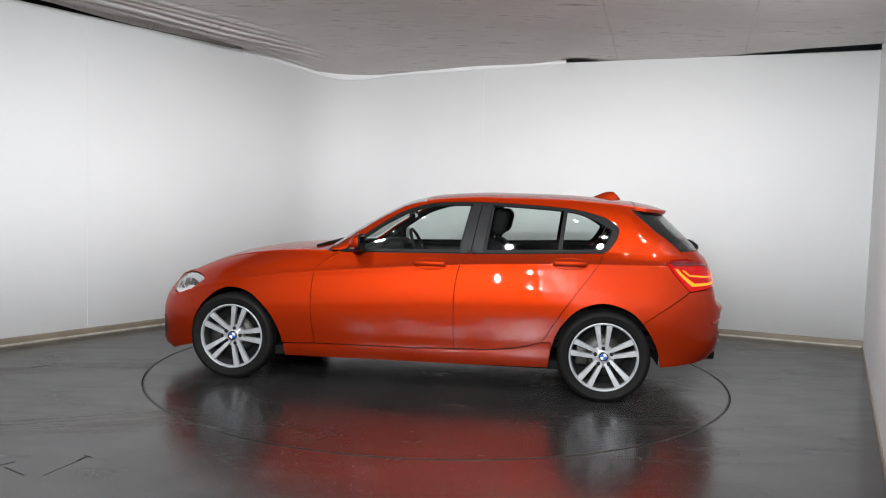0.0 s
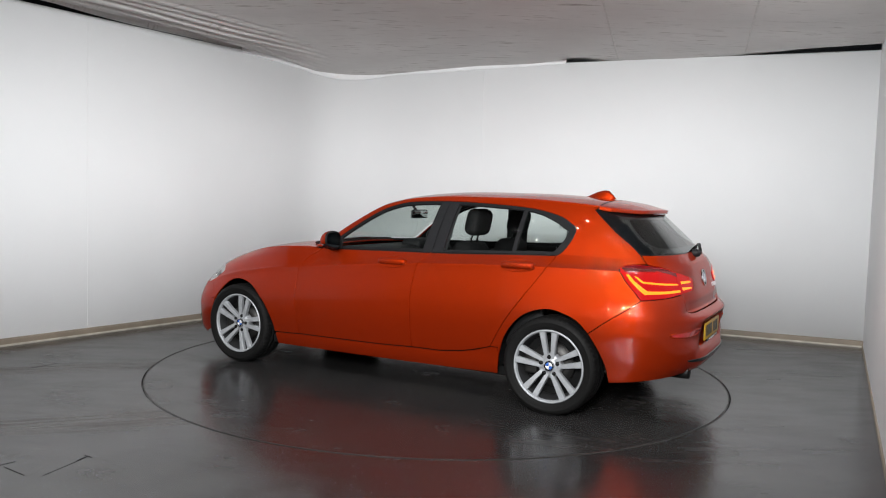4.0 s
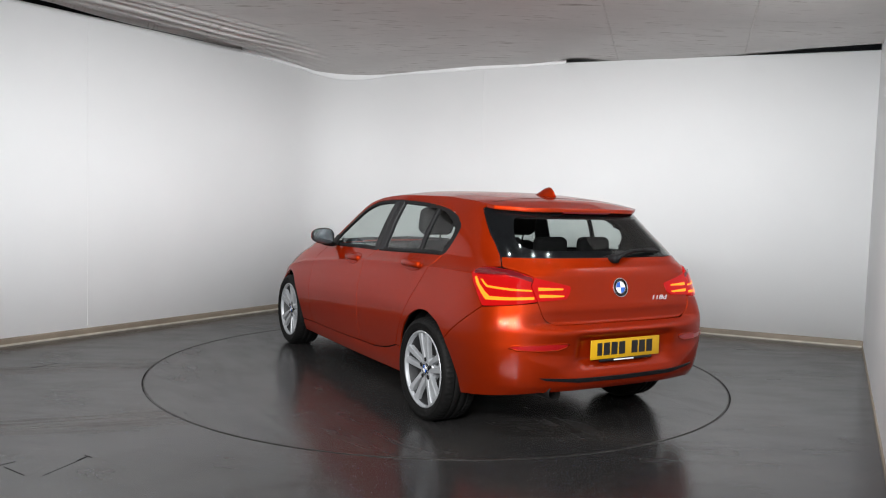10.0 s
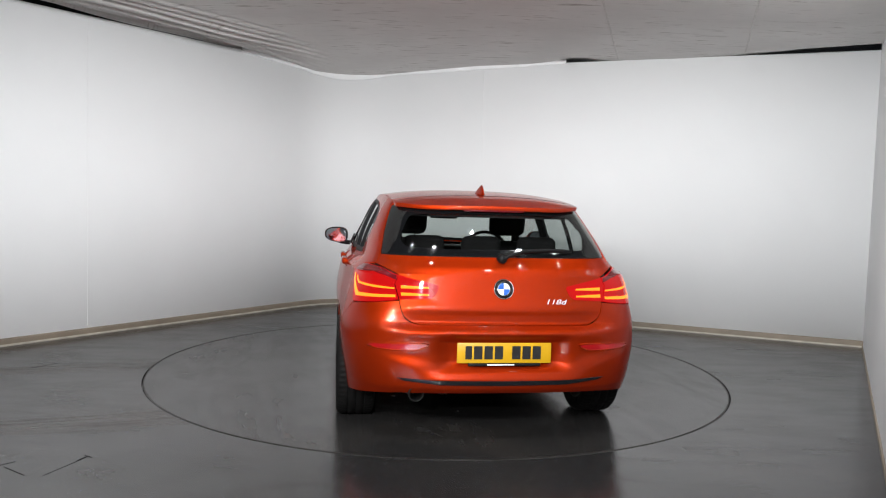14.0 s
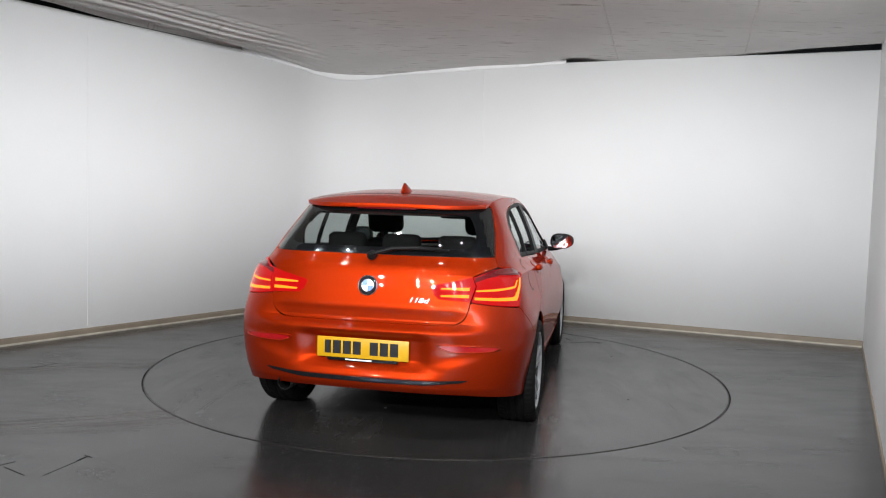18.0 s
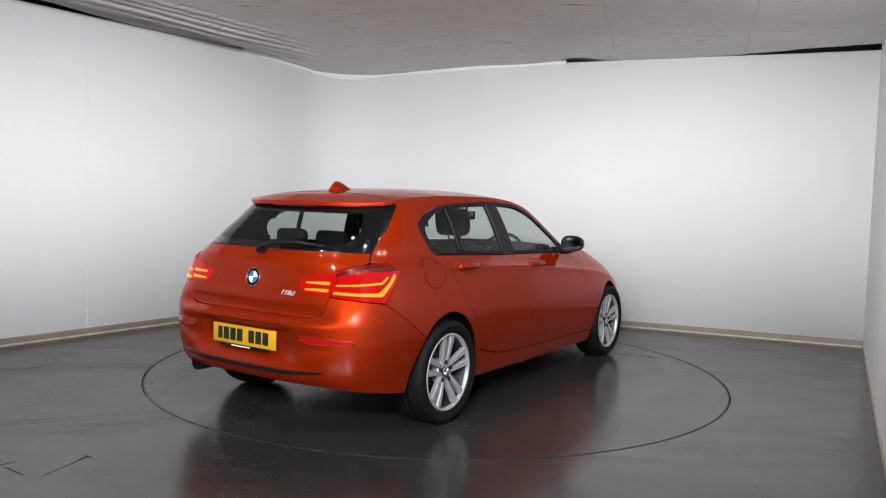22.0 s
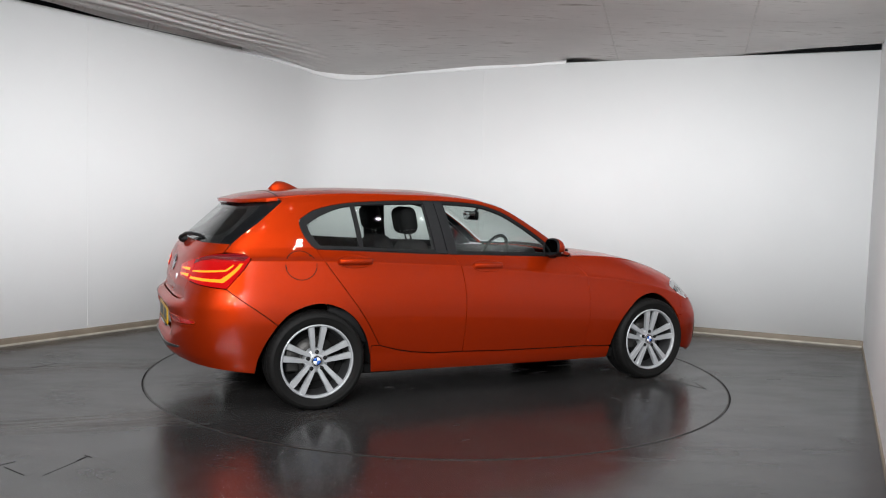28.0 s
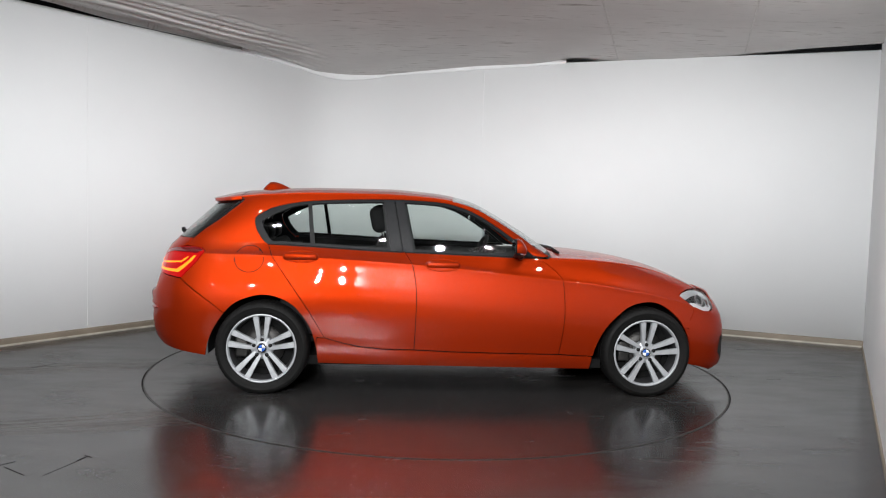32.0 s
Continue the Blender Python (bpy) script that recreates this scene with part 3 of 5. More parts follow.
# fill lamps added behind the camera to even out the walls
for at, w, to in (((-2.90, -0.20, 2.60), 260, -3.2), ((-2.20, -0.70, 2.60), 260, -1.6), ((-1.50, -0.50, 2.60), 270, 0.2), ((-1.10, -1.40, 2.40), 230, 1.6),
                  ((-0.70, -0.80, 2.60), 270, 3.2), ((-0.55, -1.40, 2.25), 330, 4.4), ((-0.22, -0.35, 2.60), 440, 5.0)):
    flood_or_fill(at, w * 0.9, (to, 8.0, -1.2), 130, 0.03)


# ---- the car: surface of the body ----
# x runs forward from the rear axle, y to the car's left, z up
CAR_AT = (-1.262, -0.055)
CAR = new("car")
tagged(CAR, label="metallic orange five-door hatchback car with lit tail lights", category="car")

ZC = tab((-0.9, 0.955), (-0.2, 0.958), (0.25, 0.95), (0.66, 0.935), (1.2, 0.905), (1.485, 0.879), (1.9, 0.838), (2.4, 0.79), (2.9, 0.70), (3.2, 0.60), (3.5, 0.50))
ZB = tab((-0.9, 1.03), (-0.4, 1.035), (0.0, 1.025), (0.3, 1.015), (0.85, 0.992), (1.1, 0.987), (1.7, 0.973), (1.95, 0.968), (2.13, 0.970), (2.365, 0.955), (2.638, 0.922), (2.914, 0.855), (3.135, 0.755), (3.3, 0.68), (3.5, 0.62))
ZR = tab((-0.6, 1.27), (-0.42, 1.30), (-0.29, 1.335), (-0.02, 1.366), (0.34, 1.386), (0.81, 1.388), (1.15, 1.372), (1.30, 1.352), (1.444, 1.315), (1.552, 1.262), (1.77, 1.130), (2.014, 0.978), (2.1, 0.97))
YR = tab((-0.6, 0.56), (0.0, 0.575), (0.8, 0.585), (1.15, 0.58), (1.444, 0.60), (1.77, 0.655), (2.014, 0.72), (2.1, 0.74))


def softened(f, a, b, sigma):
    """The same curve without its small kinks."""
    xs = np.arange(a - 1, b + 1, 0.005)
    k = np.exp(-0.5 * (np.arange(-int(3 * sigma / 0.005), int(3 * sigma / 0.005) + 1) * 0.005 / sigma) ** 2)
    ys = np.convolve(np.pad(f(xs), len(k) // 2, mode="edge"), k / k.sum(), mode="valid")
    return lambda x: np.interp(x, xs, ys)


ZC = softened(ZC, -0.9, 3.5, 0.25)
ZB = softened(ZB, -0.9, 3.5, 0.10)
ZR = softened(ZR, -0.6, 2.1, 0.04)
ZTOP = tab((-0.50, 1.322), (-0.42, 1.345), (-0.29, 1.378), (-0.02, 1.408), (0.34, 1.428), (0.81, 1.431), (1.1, 1.414), (1.30, 1.387), (1.40, 1.352))
YH = tab((-0.15, 0.775), (0.0, 0.812), (0.07, 0.828), (0.13, 0.836), (0.17, 0.839), (0.27, 0.852), (0.40, 0.865), (0.52, 0.8715), (0.60, 0.8720), (0.72, 0.865), (0.82, 0.854), (0.90, 0.8445), (0.95, 0.8395), (0.997, 0.8370), (1.03, 0.8300), (1.10, 0.8205), (1.25, 0.8065), (1.6, 0.779), (1.88, 0.757), (2.0, 0.748), (2.06, 0.742), (2.3, 0.718), (2.6, 0.677), (2.85, 0.634), (3.0, 0.60))
YH = softened(YH, -0.15, 3.0, 0.010)
XR = tab((0.16, -0.66), (0.20, -0.72), (0.30, -0.80), (0.33, -0.838), (0.36, -0.858), (0.40, -0.866), (0.425, -0.858), (0.46, -0.846), (0.52, -0.848), (0.60, -0.862), (0.648, -0.872), (0.662, -0.866), (0.69, -0.818), (0.705, -0.798), (0.74, -0.799), (0.768, -0.8025), (0.78, -0.801), (0.82, -0.789), (0.88, -0.773), (0.965, -0.753), (0.99, -0.742), (1.03, -0.705), (1.06, -0.68), (1.32, -0.42), (1.42, -0.32))
XRS = tab((0.16, -0.66), (0.20, -0.72), (0.30, -0.80), (0.36, -0.842), (0.46, -0.862), (0.56, -0.868), (0.65, -0.862), (0.74, -0.832), (0.80, -0.802), (0.88, -0.773), (0.965, -0.753), (0.99, -0.742), (1.03, -0.705), (1.06, -0.68), (1.32, -0.42), (1.42, -0.32))
XCR = tab((0.9, -0.2), (1.2, 0.05), (1.4, 0.1))
NR = tab((0.6, 3.4), (0.9, 3.8), (1.2, 3.5))
XF = tab((0.12, 3.31), (0.16, 3.36), (0.20, 3.405), (0.25, 3.41), (0.35, 3.405), (0.5, 3.42), (0.6, 3.405), (0.7, 3.35), (0.75, 3.30), (0.80, 3.20), (0.85, 3.05), (0.92, 2.80), (1.0, 2.60))
XCF, SR, SF = 2.2, 1.30, 1.80
NF = tab((0.15, 4.2), (0.45, 3.9), (0.60, 3.5), (0.70, 3.3), (0.9, 3.3))


def even_angle(lx, ly, n):
    """The angle of a rounded corner by the share of its length."""
    a = np.linspace(0, np.pi / 2, 400)
    x, y = lx * np.sin(a) ** (2 / n), ly * np.cos(a) ** (2 / n)
    s = np.concatenate([[0], np.cumsum(np.hypot(np.diff(x), np.diff(y)))])
    return s / s[-1], a


FR_R, AN_R = even_angle(0.67, 0.88, 3.5)
FR_F, AN_F = even_angle(1.25, 0.87, 3.3)


def half_width(x, z):
    zc, zb = ZC(x), ZB(x)
    zr = np.maximum(ZR(x), zb + 0.02)
    h = np.where(z < zc, (z - 0.2) / (zc - 0.2), np.where(z < zb, 1 + (z - zc) / (zb - zc), 2 + (z - zb) / (zr - zb)))
    h = np.clip(h, -0.15, 3.0)
    y = YH(h)
    y = y + np.clip(h - 2, 0, 1) * (YR(x) - 0.60)
    y = y - 0.042 * smooth01(0.50, -0.55, x) * smooth01(0.45, 1.15, h) * (1 - smooth01(1.2, 2.6, h))
    k = smooth01(1.70, 2.60, x)
    y = y - k * 0.05 * np.clip(h - 1, 0, 1) ** 2
    y = y + 0.008 * np.exp(-((x) / 0.40) ** 2 - ((z - 0.60) / 0.14) ** 2) - 0.010 * smooth01(1.6, 2.7, x) * (1 - smooth01(1.8, 2.2, h))
    return y


def side_at(s, z):
    """The body side, by the way round the car (x along the flank) and the height."""
    s, z = np.broadcast_arrays(np.asarray(s, float), np.asarray(z, float))
    xc, n = XCR(z), NR(z)
    fr = np.clip((xc - s) / SR, 0, 1)
    a = np.interp(fr, FR_R, AN_R)
    sn, cs = np.sin(a) ** (2 / n), np.cos(a) ** (2 / n)
    low = smooth01(0.54, 0.45, z)
    fade = smooth01(0, 1, (0.66 + 0.09 * low - fr) / (0.20 - 0.04 * low))
    xrear = xc - (xc - XR(z) * (1 - fade) - XRS(z) * fade) * sn
    ff = np.clip((s - XCF) / SF, 0, 1)
    b = np.interp(ff, FR_F, AN_F)
    nf = NF(z)
    snf, csf = np.sin(b) ** (2 / nf), np.cos(b) ** (2 / nf)
    xfront = XCF + (XF(z) - XCF) * snf
    x = np.where(s < xc, xrear, np.where(s > XCF, xfront, s))
    y = half_width(x, z) * np.where(s < xc, cs, np.where(s > XCF, csf, 1.0))
    return x, y, z


def crease_shift(s, w):
    return (ZC(np.clip(s, -0.6, 3.0)) - 0.93) * smooth01(0.45, 0.80, w) * smooth01(1.42, 1.06, w)


def flank_at(s, w):
    """The body side with its rows laid along the waist crease, which lies at w = 0.93."""
    s, w = np.broadcast_arrays(np.asarray(s, float), np.asarray(w, float))
    return side_at(s, w + crease_shift(s, w))


def creased(poly):
    """An outline of the body side in flank_at's coordinates."""
    out = []
    for s, z in poly:
        w = z
        for _ in range(30):
            w = z - float(crease_shift(s, w))
        out.append((s, w))
    return out


def S(x, z):
    """Way round the car of a point at x on the flank or its rounded ends."""
    xc = float(XCR(z))
    if x < xc:
        fr = np.linspace(0, 1, 600)
        xs = np.minimum.accumulate(side_at(xc - SR * fr, np.full(600, z))[0])
        return (xc - SR * float(np.interp(-x, -xs, fr)), z)
    if x > XCF:
        a = math.asin(min(1, ((x - XCF) / (float(XF(z)) - XCF)) ** (float(NF(z)) / 2)))
        return (XCF + SF * float(np.interp(a, AN_F, FR_F)), z)
    return (x, z)


def SY(y, z):
    """The same for a point at y on the tail."""
    xc = float(XCR(z))
    fr = np.linspace(0.2, 1, 800)
    ys = np.minimum.accumulate(side_at(xc - SR * fr, np.full(800, z))[1])
    return (xc - SR * float(np.interp(-y, -ys, fr)), z)


def tail_at(q, z):
    """The tail, by the way from its middle to either side."""
    q, z = np.broadcast_arrays(np.asarray(q, float), np.asarray(z, float))
    x, y, z = side_at(XCR(z) - SR + np.abs(q), z)
    hollow = smooth01(0.40, 0.29, np.abs(q)) * smooth01(0.43, 0.495, z) * smooth01(0.655, 0.595, z)
    return x + 0.034 * hollow, np.where(q < 0, -y, y), z


def Q(p):
    return (p[0] - float(XCR(p[1])) + SR, p[1])


def QY(y, z):
    q = Q(SY(abs(y), z))[0]
    return (q if y > 0 else -q, z)


def QX(x, z):
    return Q(S(x, z))


def both(pts):
    """An outline from one half, given from the lower middle round to the upper middle."""
    return pts + [(-a, b) for a, b in reversed(pts) if abs(a) > 1e-6]


def roof_at(x, w):
    w = np.asarray(w, float)
    c = 1 - np.abs(np.clip(w, -1, 1)) ** 2.6
    return x + 0.03 * (1 - np.clip(w, -1, 1) ** 2) * smooth01(0.7, 1.30, x), w * YR(x), ZR(x) + (ZTOP(x) - ZR(x)) * c


def screen_at(x, w):
    """The windscreen, by its edge's x."""
    w = np.asarray(w, float)
    c = 1 - w * w
    return x + (0.03 + 0.07 * smooth01(1.3, 1.95, x)) * c, w * YR(x), ZR(x) + (0.035 - 0.02 * smooth01(1.35, 1.8, x)) * c


def bonnet_at(x, w):
    w = np.asarray(w, float)
    _, yb, _ = side_at(*np.vectorize(lambda a: S(a, float(ZB(a))))(x))
    c = 1 - np.abs(w) ** 2.2
    return x + 0.02 * c, w * (yb - 0.004), ZB(x) + 0.03 * c


def line(*pts):
    return [S(*p) for p in pts]


def edge_strip(outer, inner):
    """A thin printed band on the tail's glass between two half outlines, and its mirror image."""
    bm = bmesh.new()
    for sg in (1, -1):
        rows = []
        for o, i in zip(outer, inner):
            a, b = QY(max(o[0], 1e-4), o[1]), QY(max(i[0], 1e-4), i[1])
            row = []
            for k in range(7):
                x, y, z = tail_at(a[0] + (b[0] - a[0]) * k / 6, a[1] + (b[1] - a[1]) * k / 6)
                row.append(bm.verts.new((float(x) + 0.008, sg * float(y), float(z) - 0.004)))
            rows.append(row)
        for p, q in zip(rows, rows[1:]):
            for k in range(6):
                bm.faces.new((p[k], p[k + 1], q[k + 1], q[k]))
    bmesh.ops.remove_doubles(bm, verts=bm.verts, dist=0.0005)
    bmesh.ops.recalc_face_normals(bm, faces=bm.faces)
    return bm


def body():
    arch_r = spline([(0.362, 0.33), (0.318, 0.471), (0.225, 0.598), (0.12, 0.662), (0.0, 0.684), (-0.12, 0.655), (-0.195, 0.615), (-0.255, 0.555)], 4)
    arch_r2 = spline([(-0.255, 0.555), (-0.315, 0.464), (-0.362, 0.36), (-0.385, 0.255)], 4)
    arch_f = spline([(2.305, 0.29), (2.33, 0.39), (2.40, 0.515), (2.53, 0.635), (2.68, 0.678), (2.80, 0.655), (2.91, 0.57), (2.965, 0.49)], 4)
    arch_f2 = spline([(2.965, 0.49), (3.0, 0.40), (3.01, 0.30), (3.005, 0.235)], 4)
    rear_seam = spline([(0.017, 1.022), (0.048, 0.956), (0.097, 0.884), (0.205, 0.735), (0.32, 0.571), (0.423, 0.393)], 4)
    mid_seam = spline([(0.955, 0.988), (0.985, 0.955), (1.02, 0.886), (1.045, 0.721), (1.045, 0.52), (1.039, 0.318)], 4)
    front_seam = spline([(1.905, 0.966), (1.97, 0.925), (2.04, 0.866), (2.075, 0.79), (2.083, 0.547), (2.056, 0.30)], 4)
    dlo_top = spline([(1.87, 0.982), (1.70, 1.120), (1.5, 1.249), (1.35, 1.311), (1.182, 1.343), (0.802, 1.352), (0.305, 1.328), (0.06, 1.283), (-0.04, 1.235), (-0.084, 1.195), (-0.067, 1.12), (-0.02, 1.05), (0.017, 1.022)], 4)
    rail = [(x, float(ZR(x)) - 0.001) for x in np.arange(-0.20, 1.98, 0.05)] + [(1.985, 0.985)]
    belt = [(x, float(ZB(x)) + 0.002) for x in np.linspace(1.87, 0.017, 24)]
    for sd in (1, -1):
        quarter = (line(*rear_seam) + [S(0.366, 0.395)] + line(*arch_r) + line((-0.40, 0.665), (-0.50, 0.735)) + [S(-0.559, 0.781), S(-0.487, 0.86), S(-0.404, 0.968), S(-0.433, 0.987), S(-0.50, 0.995), SY(0.685, 1.0), SY(0.662, 1.050), SY(0.632, 1.18), SY(0.588, 1.30), SY(0.575, 1.325)]
                   + line(*rail) + line((1.94, 0.972)) + line(*dlo_top))
        panel("side_frame", creased(quarter), flank_at, PAINT, CAR, sd, rise=0.010, gap=0.0026, label="orange rear wing, pillars and roof rail")
        panel("pillar_lining", quarter, side_at, DARK, CAR, sd, cell=0.05, depth=0, gap=0.004, off=-0.022)
        rd = [(x, float(ZB(x)) - 0.004) for x in np.linspace(0.955, 0.017, 14)]
        door_r = line(*mid_seam) + line((0.816, 0.32), (0.65, 0.338), (0.55, 0.358)) + line(*rear_seam[::-1]) + line(*rd[::-1])
        rear_door = panel("rear_door", creased(door_r), flank_at, PAINT, CAR, sd, rise=0.010, gap=0.0026)
        fd = [(x, float(ZB(x)) - 0.004) for x in np.linspace(1.905, 0.955, 14)]
        front_door = panel("front_door", creased(line(*front_seam) + line((1.6, 0.304), (1.3, 0.308)) + line(*mid_seam[::-1]) + line(*fd[::-1])), flank_at, PAINT, CAR, sd, rise=0.010, gap=0.0026)
        sill = line((0.366, 0.393), (0.423, 0.391), (0.55, 0.354), (0.65, 0.334), (0.816, 0.316), (1.04, 0.314), (1.3, 0.304), (1.6, 0.30), (2.056, 0.296), (2.30, 0.286), (2.29, 0.192), (1.08, 0.20), (0.376, 0.211), (0.362, 0.33))
        panel("sill", sill, side_at, PAINT, CAR, sd, rise=0.010, gap=0.0034)
        bon = [(x, float(ZB(x)) - 0.004) for x in np.linspace(1.905, 3.115, 30)]
        fender = line(*front_seam) + line((2.305, 0.29)) + line(*arch_f) + line((3.01, 0.55), (3.05, 0.612), (3.049, 0.646), (2.947, 0.722), (2.984, 0.742), (3.052, 0.757), (3.11, 0.755), (3.118, 0.757)) + line(*bon[::-1])
        panel("front_wing", creased(fender), flank_at, PAINT, CAR, sd, rise=0.010, gap=0.0026)
        # glass and its black frames
        dlo = [p for p in dlo_top] + belt[::-1][1:-1]
        inner = shrink([tuple(p) for p in dlo], 0.020)
        inner = [(a + 0.030 * float(smooth01(0.22, -0.02, a)), b - 0.016 * float(smooth01(0.25, 0.0, a) * smooth01(1.10, 1.24, b))) for a, b in inner]
        nt_ = len(dlo_top)
        panel("window_surround", line(*dlo_top) + line(*inner[:nt_][::-1]), side_at, BLACK, CAR, sd, gap=0.0005, depth=0.02, off=-0.002, label="black window frame")
        low_o, low_i = [dlo[nt_ - 1]] + dlo[nt_:] + [dlo[0]], [inner[nt_ - 1]] + inner[nt_:] + [inner[0]]
        panel("waist_seal", line(*low_o) + line(*low_i[::-1]), side_at, BLACK, CAR, sd, gap=0.0005, depth=0.02, off=-0.001, label="black waist seal")
        panel("centre_pillar", line((0.79, 1.36), (0.965, 1.36), (1.045, 0.97), (0.845, 0.975)), side_at, TRIM_IN, CAR, sd, cell=0.05, depth=0, gap=0, off=-0.020)
        panel("front_pillar_trim", line((0.885, 1.345), (0.950, 1.345), (1.025, 0.984), (0.95, 0.988)), side_at, SATIN, front_door, sd, depth=0.02, off=0.001)
        panel("rear_pillar_trim", line((0.805, 1.345), (0.880, 1.345), (0.945, 0.988), (0.862, 0.992)), side_at, SATIN, rear_door, sd, depth=0.02, off=0.001)
        panel("window_bar", line((0.270, 1.318), (0.300, 1.320), (0.340, 1.014), (0.306, 1.015)), side_at, BLACK, rear_door, sd, depth=0.02, off=0.0)
        top = [p for p in dlo_top]
        front_g = [p for p in top if p[0] > 0.95] + [(0.945, 1.346), (1.02, 0.988), (1.5, 0.978), (1.86, 0.972)]
        mid_g = [(0.80, 1.350)] + [p for p in top if 0.29 < p[0] < 0.80 and p[1] > 1.2] + [(0.29, 1.32), (0.325, 1.016), (0.86, 0.993)]
        back_g = [(0.285, 1.32)] + [p for p in top if p[0] < 0.28] + [(0.32, 1.016)]
        for parent, g in ((front_door, front_g), (rear_door, mid_g), (CAR, back_g)):
            pane = panel("side_window", line(*g), side_at, GLASS, parent, sd, depth=0, gap=0.006, off=-0.012, label="tinted side window pane")
            pane.visible_shadow = False
        cap = [(x, float(ZB(x)) + 0.008) for x in np.linspace(1.80, 0.05, 20)]
        panel("door_capping", line(*cap) + line(*[(x, z - 0.09) for x, z in cap[::-1]]), side_at, TRIM_IN, CAR, sd, cell=0.05, depth=0.01, gap=0, off=-0.017, label="dark inner door capping")
        # handles; a raised tube draws the bright edge of each hollow cup
        for parent, hx, hz in ((front_door, 1.225, 0.908), (rear_door, 0.25, 0.945)):
            rim = []
            for a in np.linspace(0, 2 * math.pi, 37)[:-1]:
                cx, cy, cz = side_at(*S(hx + 0.118 * math.cos(a), hz + 0.037 * math.sin(a)))
                rim.append((float(cx), sd * (float(cy) - 0.002), float(cz)))
            part("cup_edge_tube", tube(rim, 0.0055, 8, closed=True), PAINT, parent, "raised tube for the bright edge of the handle cup")
            _, yy, _ = side_at(hx, hz)
            bm = box(0.236, 0.038, 0.046, bevel=0.0185, seg=4)
            for v in bm.verts:
                v.co.y -= 1.6 * v.co.x ** 2
                v.co.z *= 1 - 6 * v.co.x ** 2
            bmesh.ops.scale(bm, vec=(1, sd, 1), verts=bm.verts)
            if sd < 0:
                bmesh.ops.reverse_faces(bm, faces=bm.faces)
            bmesh.ops.translate(bm, vec=(hx, sd * (float(yy) + 0.027), hz + 0.004), verts=bm.verts)
            part("handle", bm, PAINT, parent, "orange bow handle")
        # lamps
        tail = [S(-0.408, 0.968), S(-0.435, 0.984), S(-0.50, 0.992), SY(0.66, 0.982), SY(0.571, 0.950), SY(0.571, 0.817), SY(0.68, 0.802), S(-0.56, 0.784), S(-0.49, 0.86)]
        tl = panel("tail_light", tail, side_at, RED_LENS, CAR, sd, cell=0.02, depth=0.02, gap=0.002, off=0.005, label="lit red tail light")
        panel("lamp_hood", [S(-0.415, 0.966), S(-0.44, 0.981), S(-0.50, 0.988), SY(0.66, 0.978), SY(0.58, 0.946), SY(0.58, 0.918), SY(0.64, 0.940), SY(0.70, 0.955), S(-0.45, 0.950)], side_at, RED_DARK, tl, sd, cell=0.02, depth=0, gap=0.001, off=0.007)
        panel("light_bar", [S(-0.452, 0.936), S(-0.474, 0.938), S(-0.552, 0.866), S(-0.588, 0.841), SY(0.70, 0.841), SY(0.66, 0.843), SY(0.585, 0.845), SY(0.585, 0.826), SY(0.70, 0.820), S(-0.572, 0.815), S(-0.535, 0.845)], side_at, TAIL_GLOW, tl, sd, cell=0.015, depth=0, gap=0.003, off=0.008, label="glowing orange-red light bar")
        panel("light_bar", [S(-0.500, 0.926), S(-0.516, 0.928), S(-0.560, 0.898), SY(0.695, 0.889), SY(0.59, 0.882), SY(0.59, 0.868), SY(0.695, 0.871), S(-0.556, 0.882)], side_at, TAIL_GLOW, tl, sd, cell=0.015, depth=0, gap=0.003, off=0.008)
        til = panel("boot_light", [SY(0.568, 0.948), SY(0.45, 0.922), SY(0.362, 0.902), SY(0.354, 0.890), SY(0.372, 0.848), SY(0.40, 0.826), SY(0.568, 0.817)], side_at, RED_LENS, CAR, sd, cell=0.02, depth=0.02, gap=0.002, off=0.006, label="lit red tail light on the tailgate")
        for z0 in (0.838, 0.876):
            panel("light_bar", [SY(0.558, z0), SY(0.558, z0 + 0.017), SY(0.48, z0 + 0.015), SY(0.41, z0 + 0.011), SY(0.41, z0 + 0.003)], side_at, TAIL_GLOW, til, sd, cell=0.02, depth=0, gap=0, off=0.009)
        head = line(*spline([(2.952, 0.722), (2.987, 0.739), (3.052, 0.753), (3.14, 0.747), (3.215, 0.722), (3.26, 0.682), (3.272, 0.624), (3.22, 0.606), (3.14, 0.614), (3.052, 0.650), (2.952, 0.722)], 5)[:-1])
        hl = panel("headlight", head, side_at, GLOSS, CAR, sd, cell=0.012, depth=0.03, gap=0.003, off=-0.030, label="clear headlight with silver brow and twin rings")
        panel("lens", head, side_at, CLEAR, hl, sd, cell=0.012, depth=0, gap=0.003, off=0.002).visible_shadow = False
        panel("lamp_brow", line((2.957, 0.724), (2.990, 0.741), (3.052, 0.752), (3.14, 0.746), (3.212, 0.722), (3.250, 0.690), (3.238, 0.676), (3.196, 0.700), (3.14, 0.716), (3.085, 0.716), (3.040, 0.706), (3.010, 0.694)), side_at, ALLOY, hl, sd, cell=0.015, depth=0.006, gap=0, off=-0.010, label="silver brow trim")
        panel("lamp_floor", line((3.03, 0.672), (3.065, 0.650), (3.14, 0.618), (3.22, 0.610), (3.262, 0.626), (3.255, 0.645), (3.16, 0.640), (3.08, 0.672)), side_at, SATIN_CHROME, hl, sd, cell=0.015, depth=0.006, gap=0, off=-0.014)
        for cx, cz, rx in ((3.130, 0.678, 0.036), (3.208, 0.664, 0.026)):
            rim = [side_at(*S(cx + rx * math.cos(a), cz + 0.033 * math.sin(a))) for a in np.linspace(0, 2 * math.pi, 29)[:-1]]
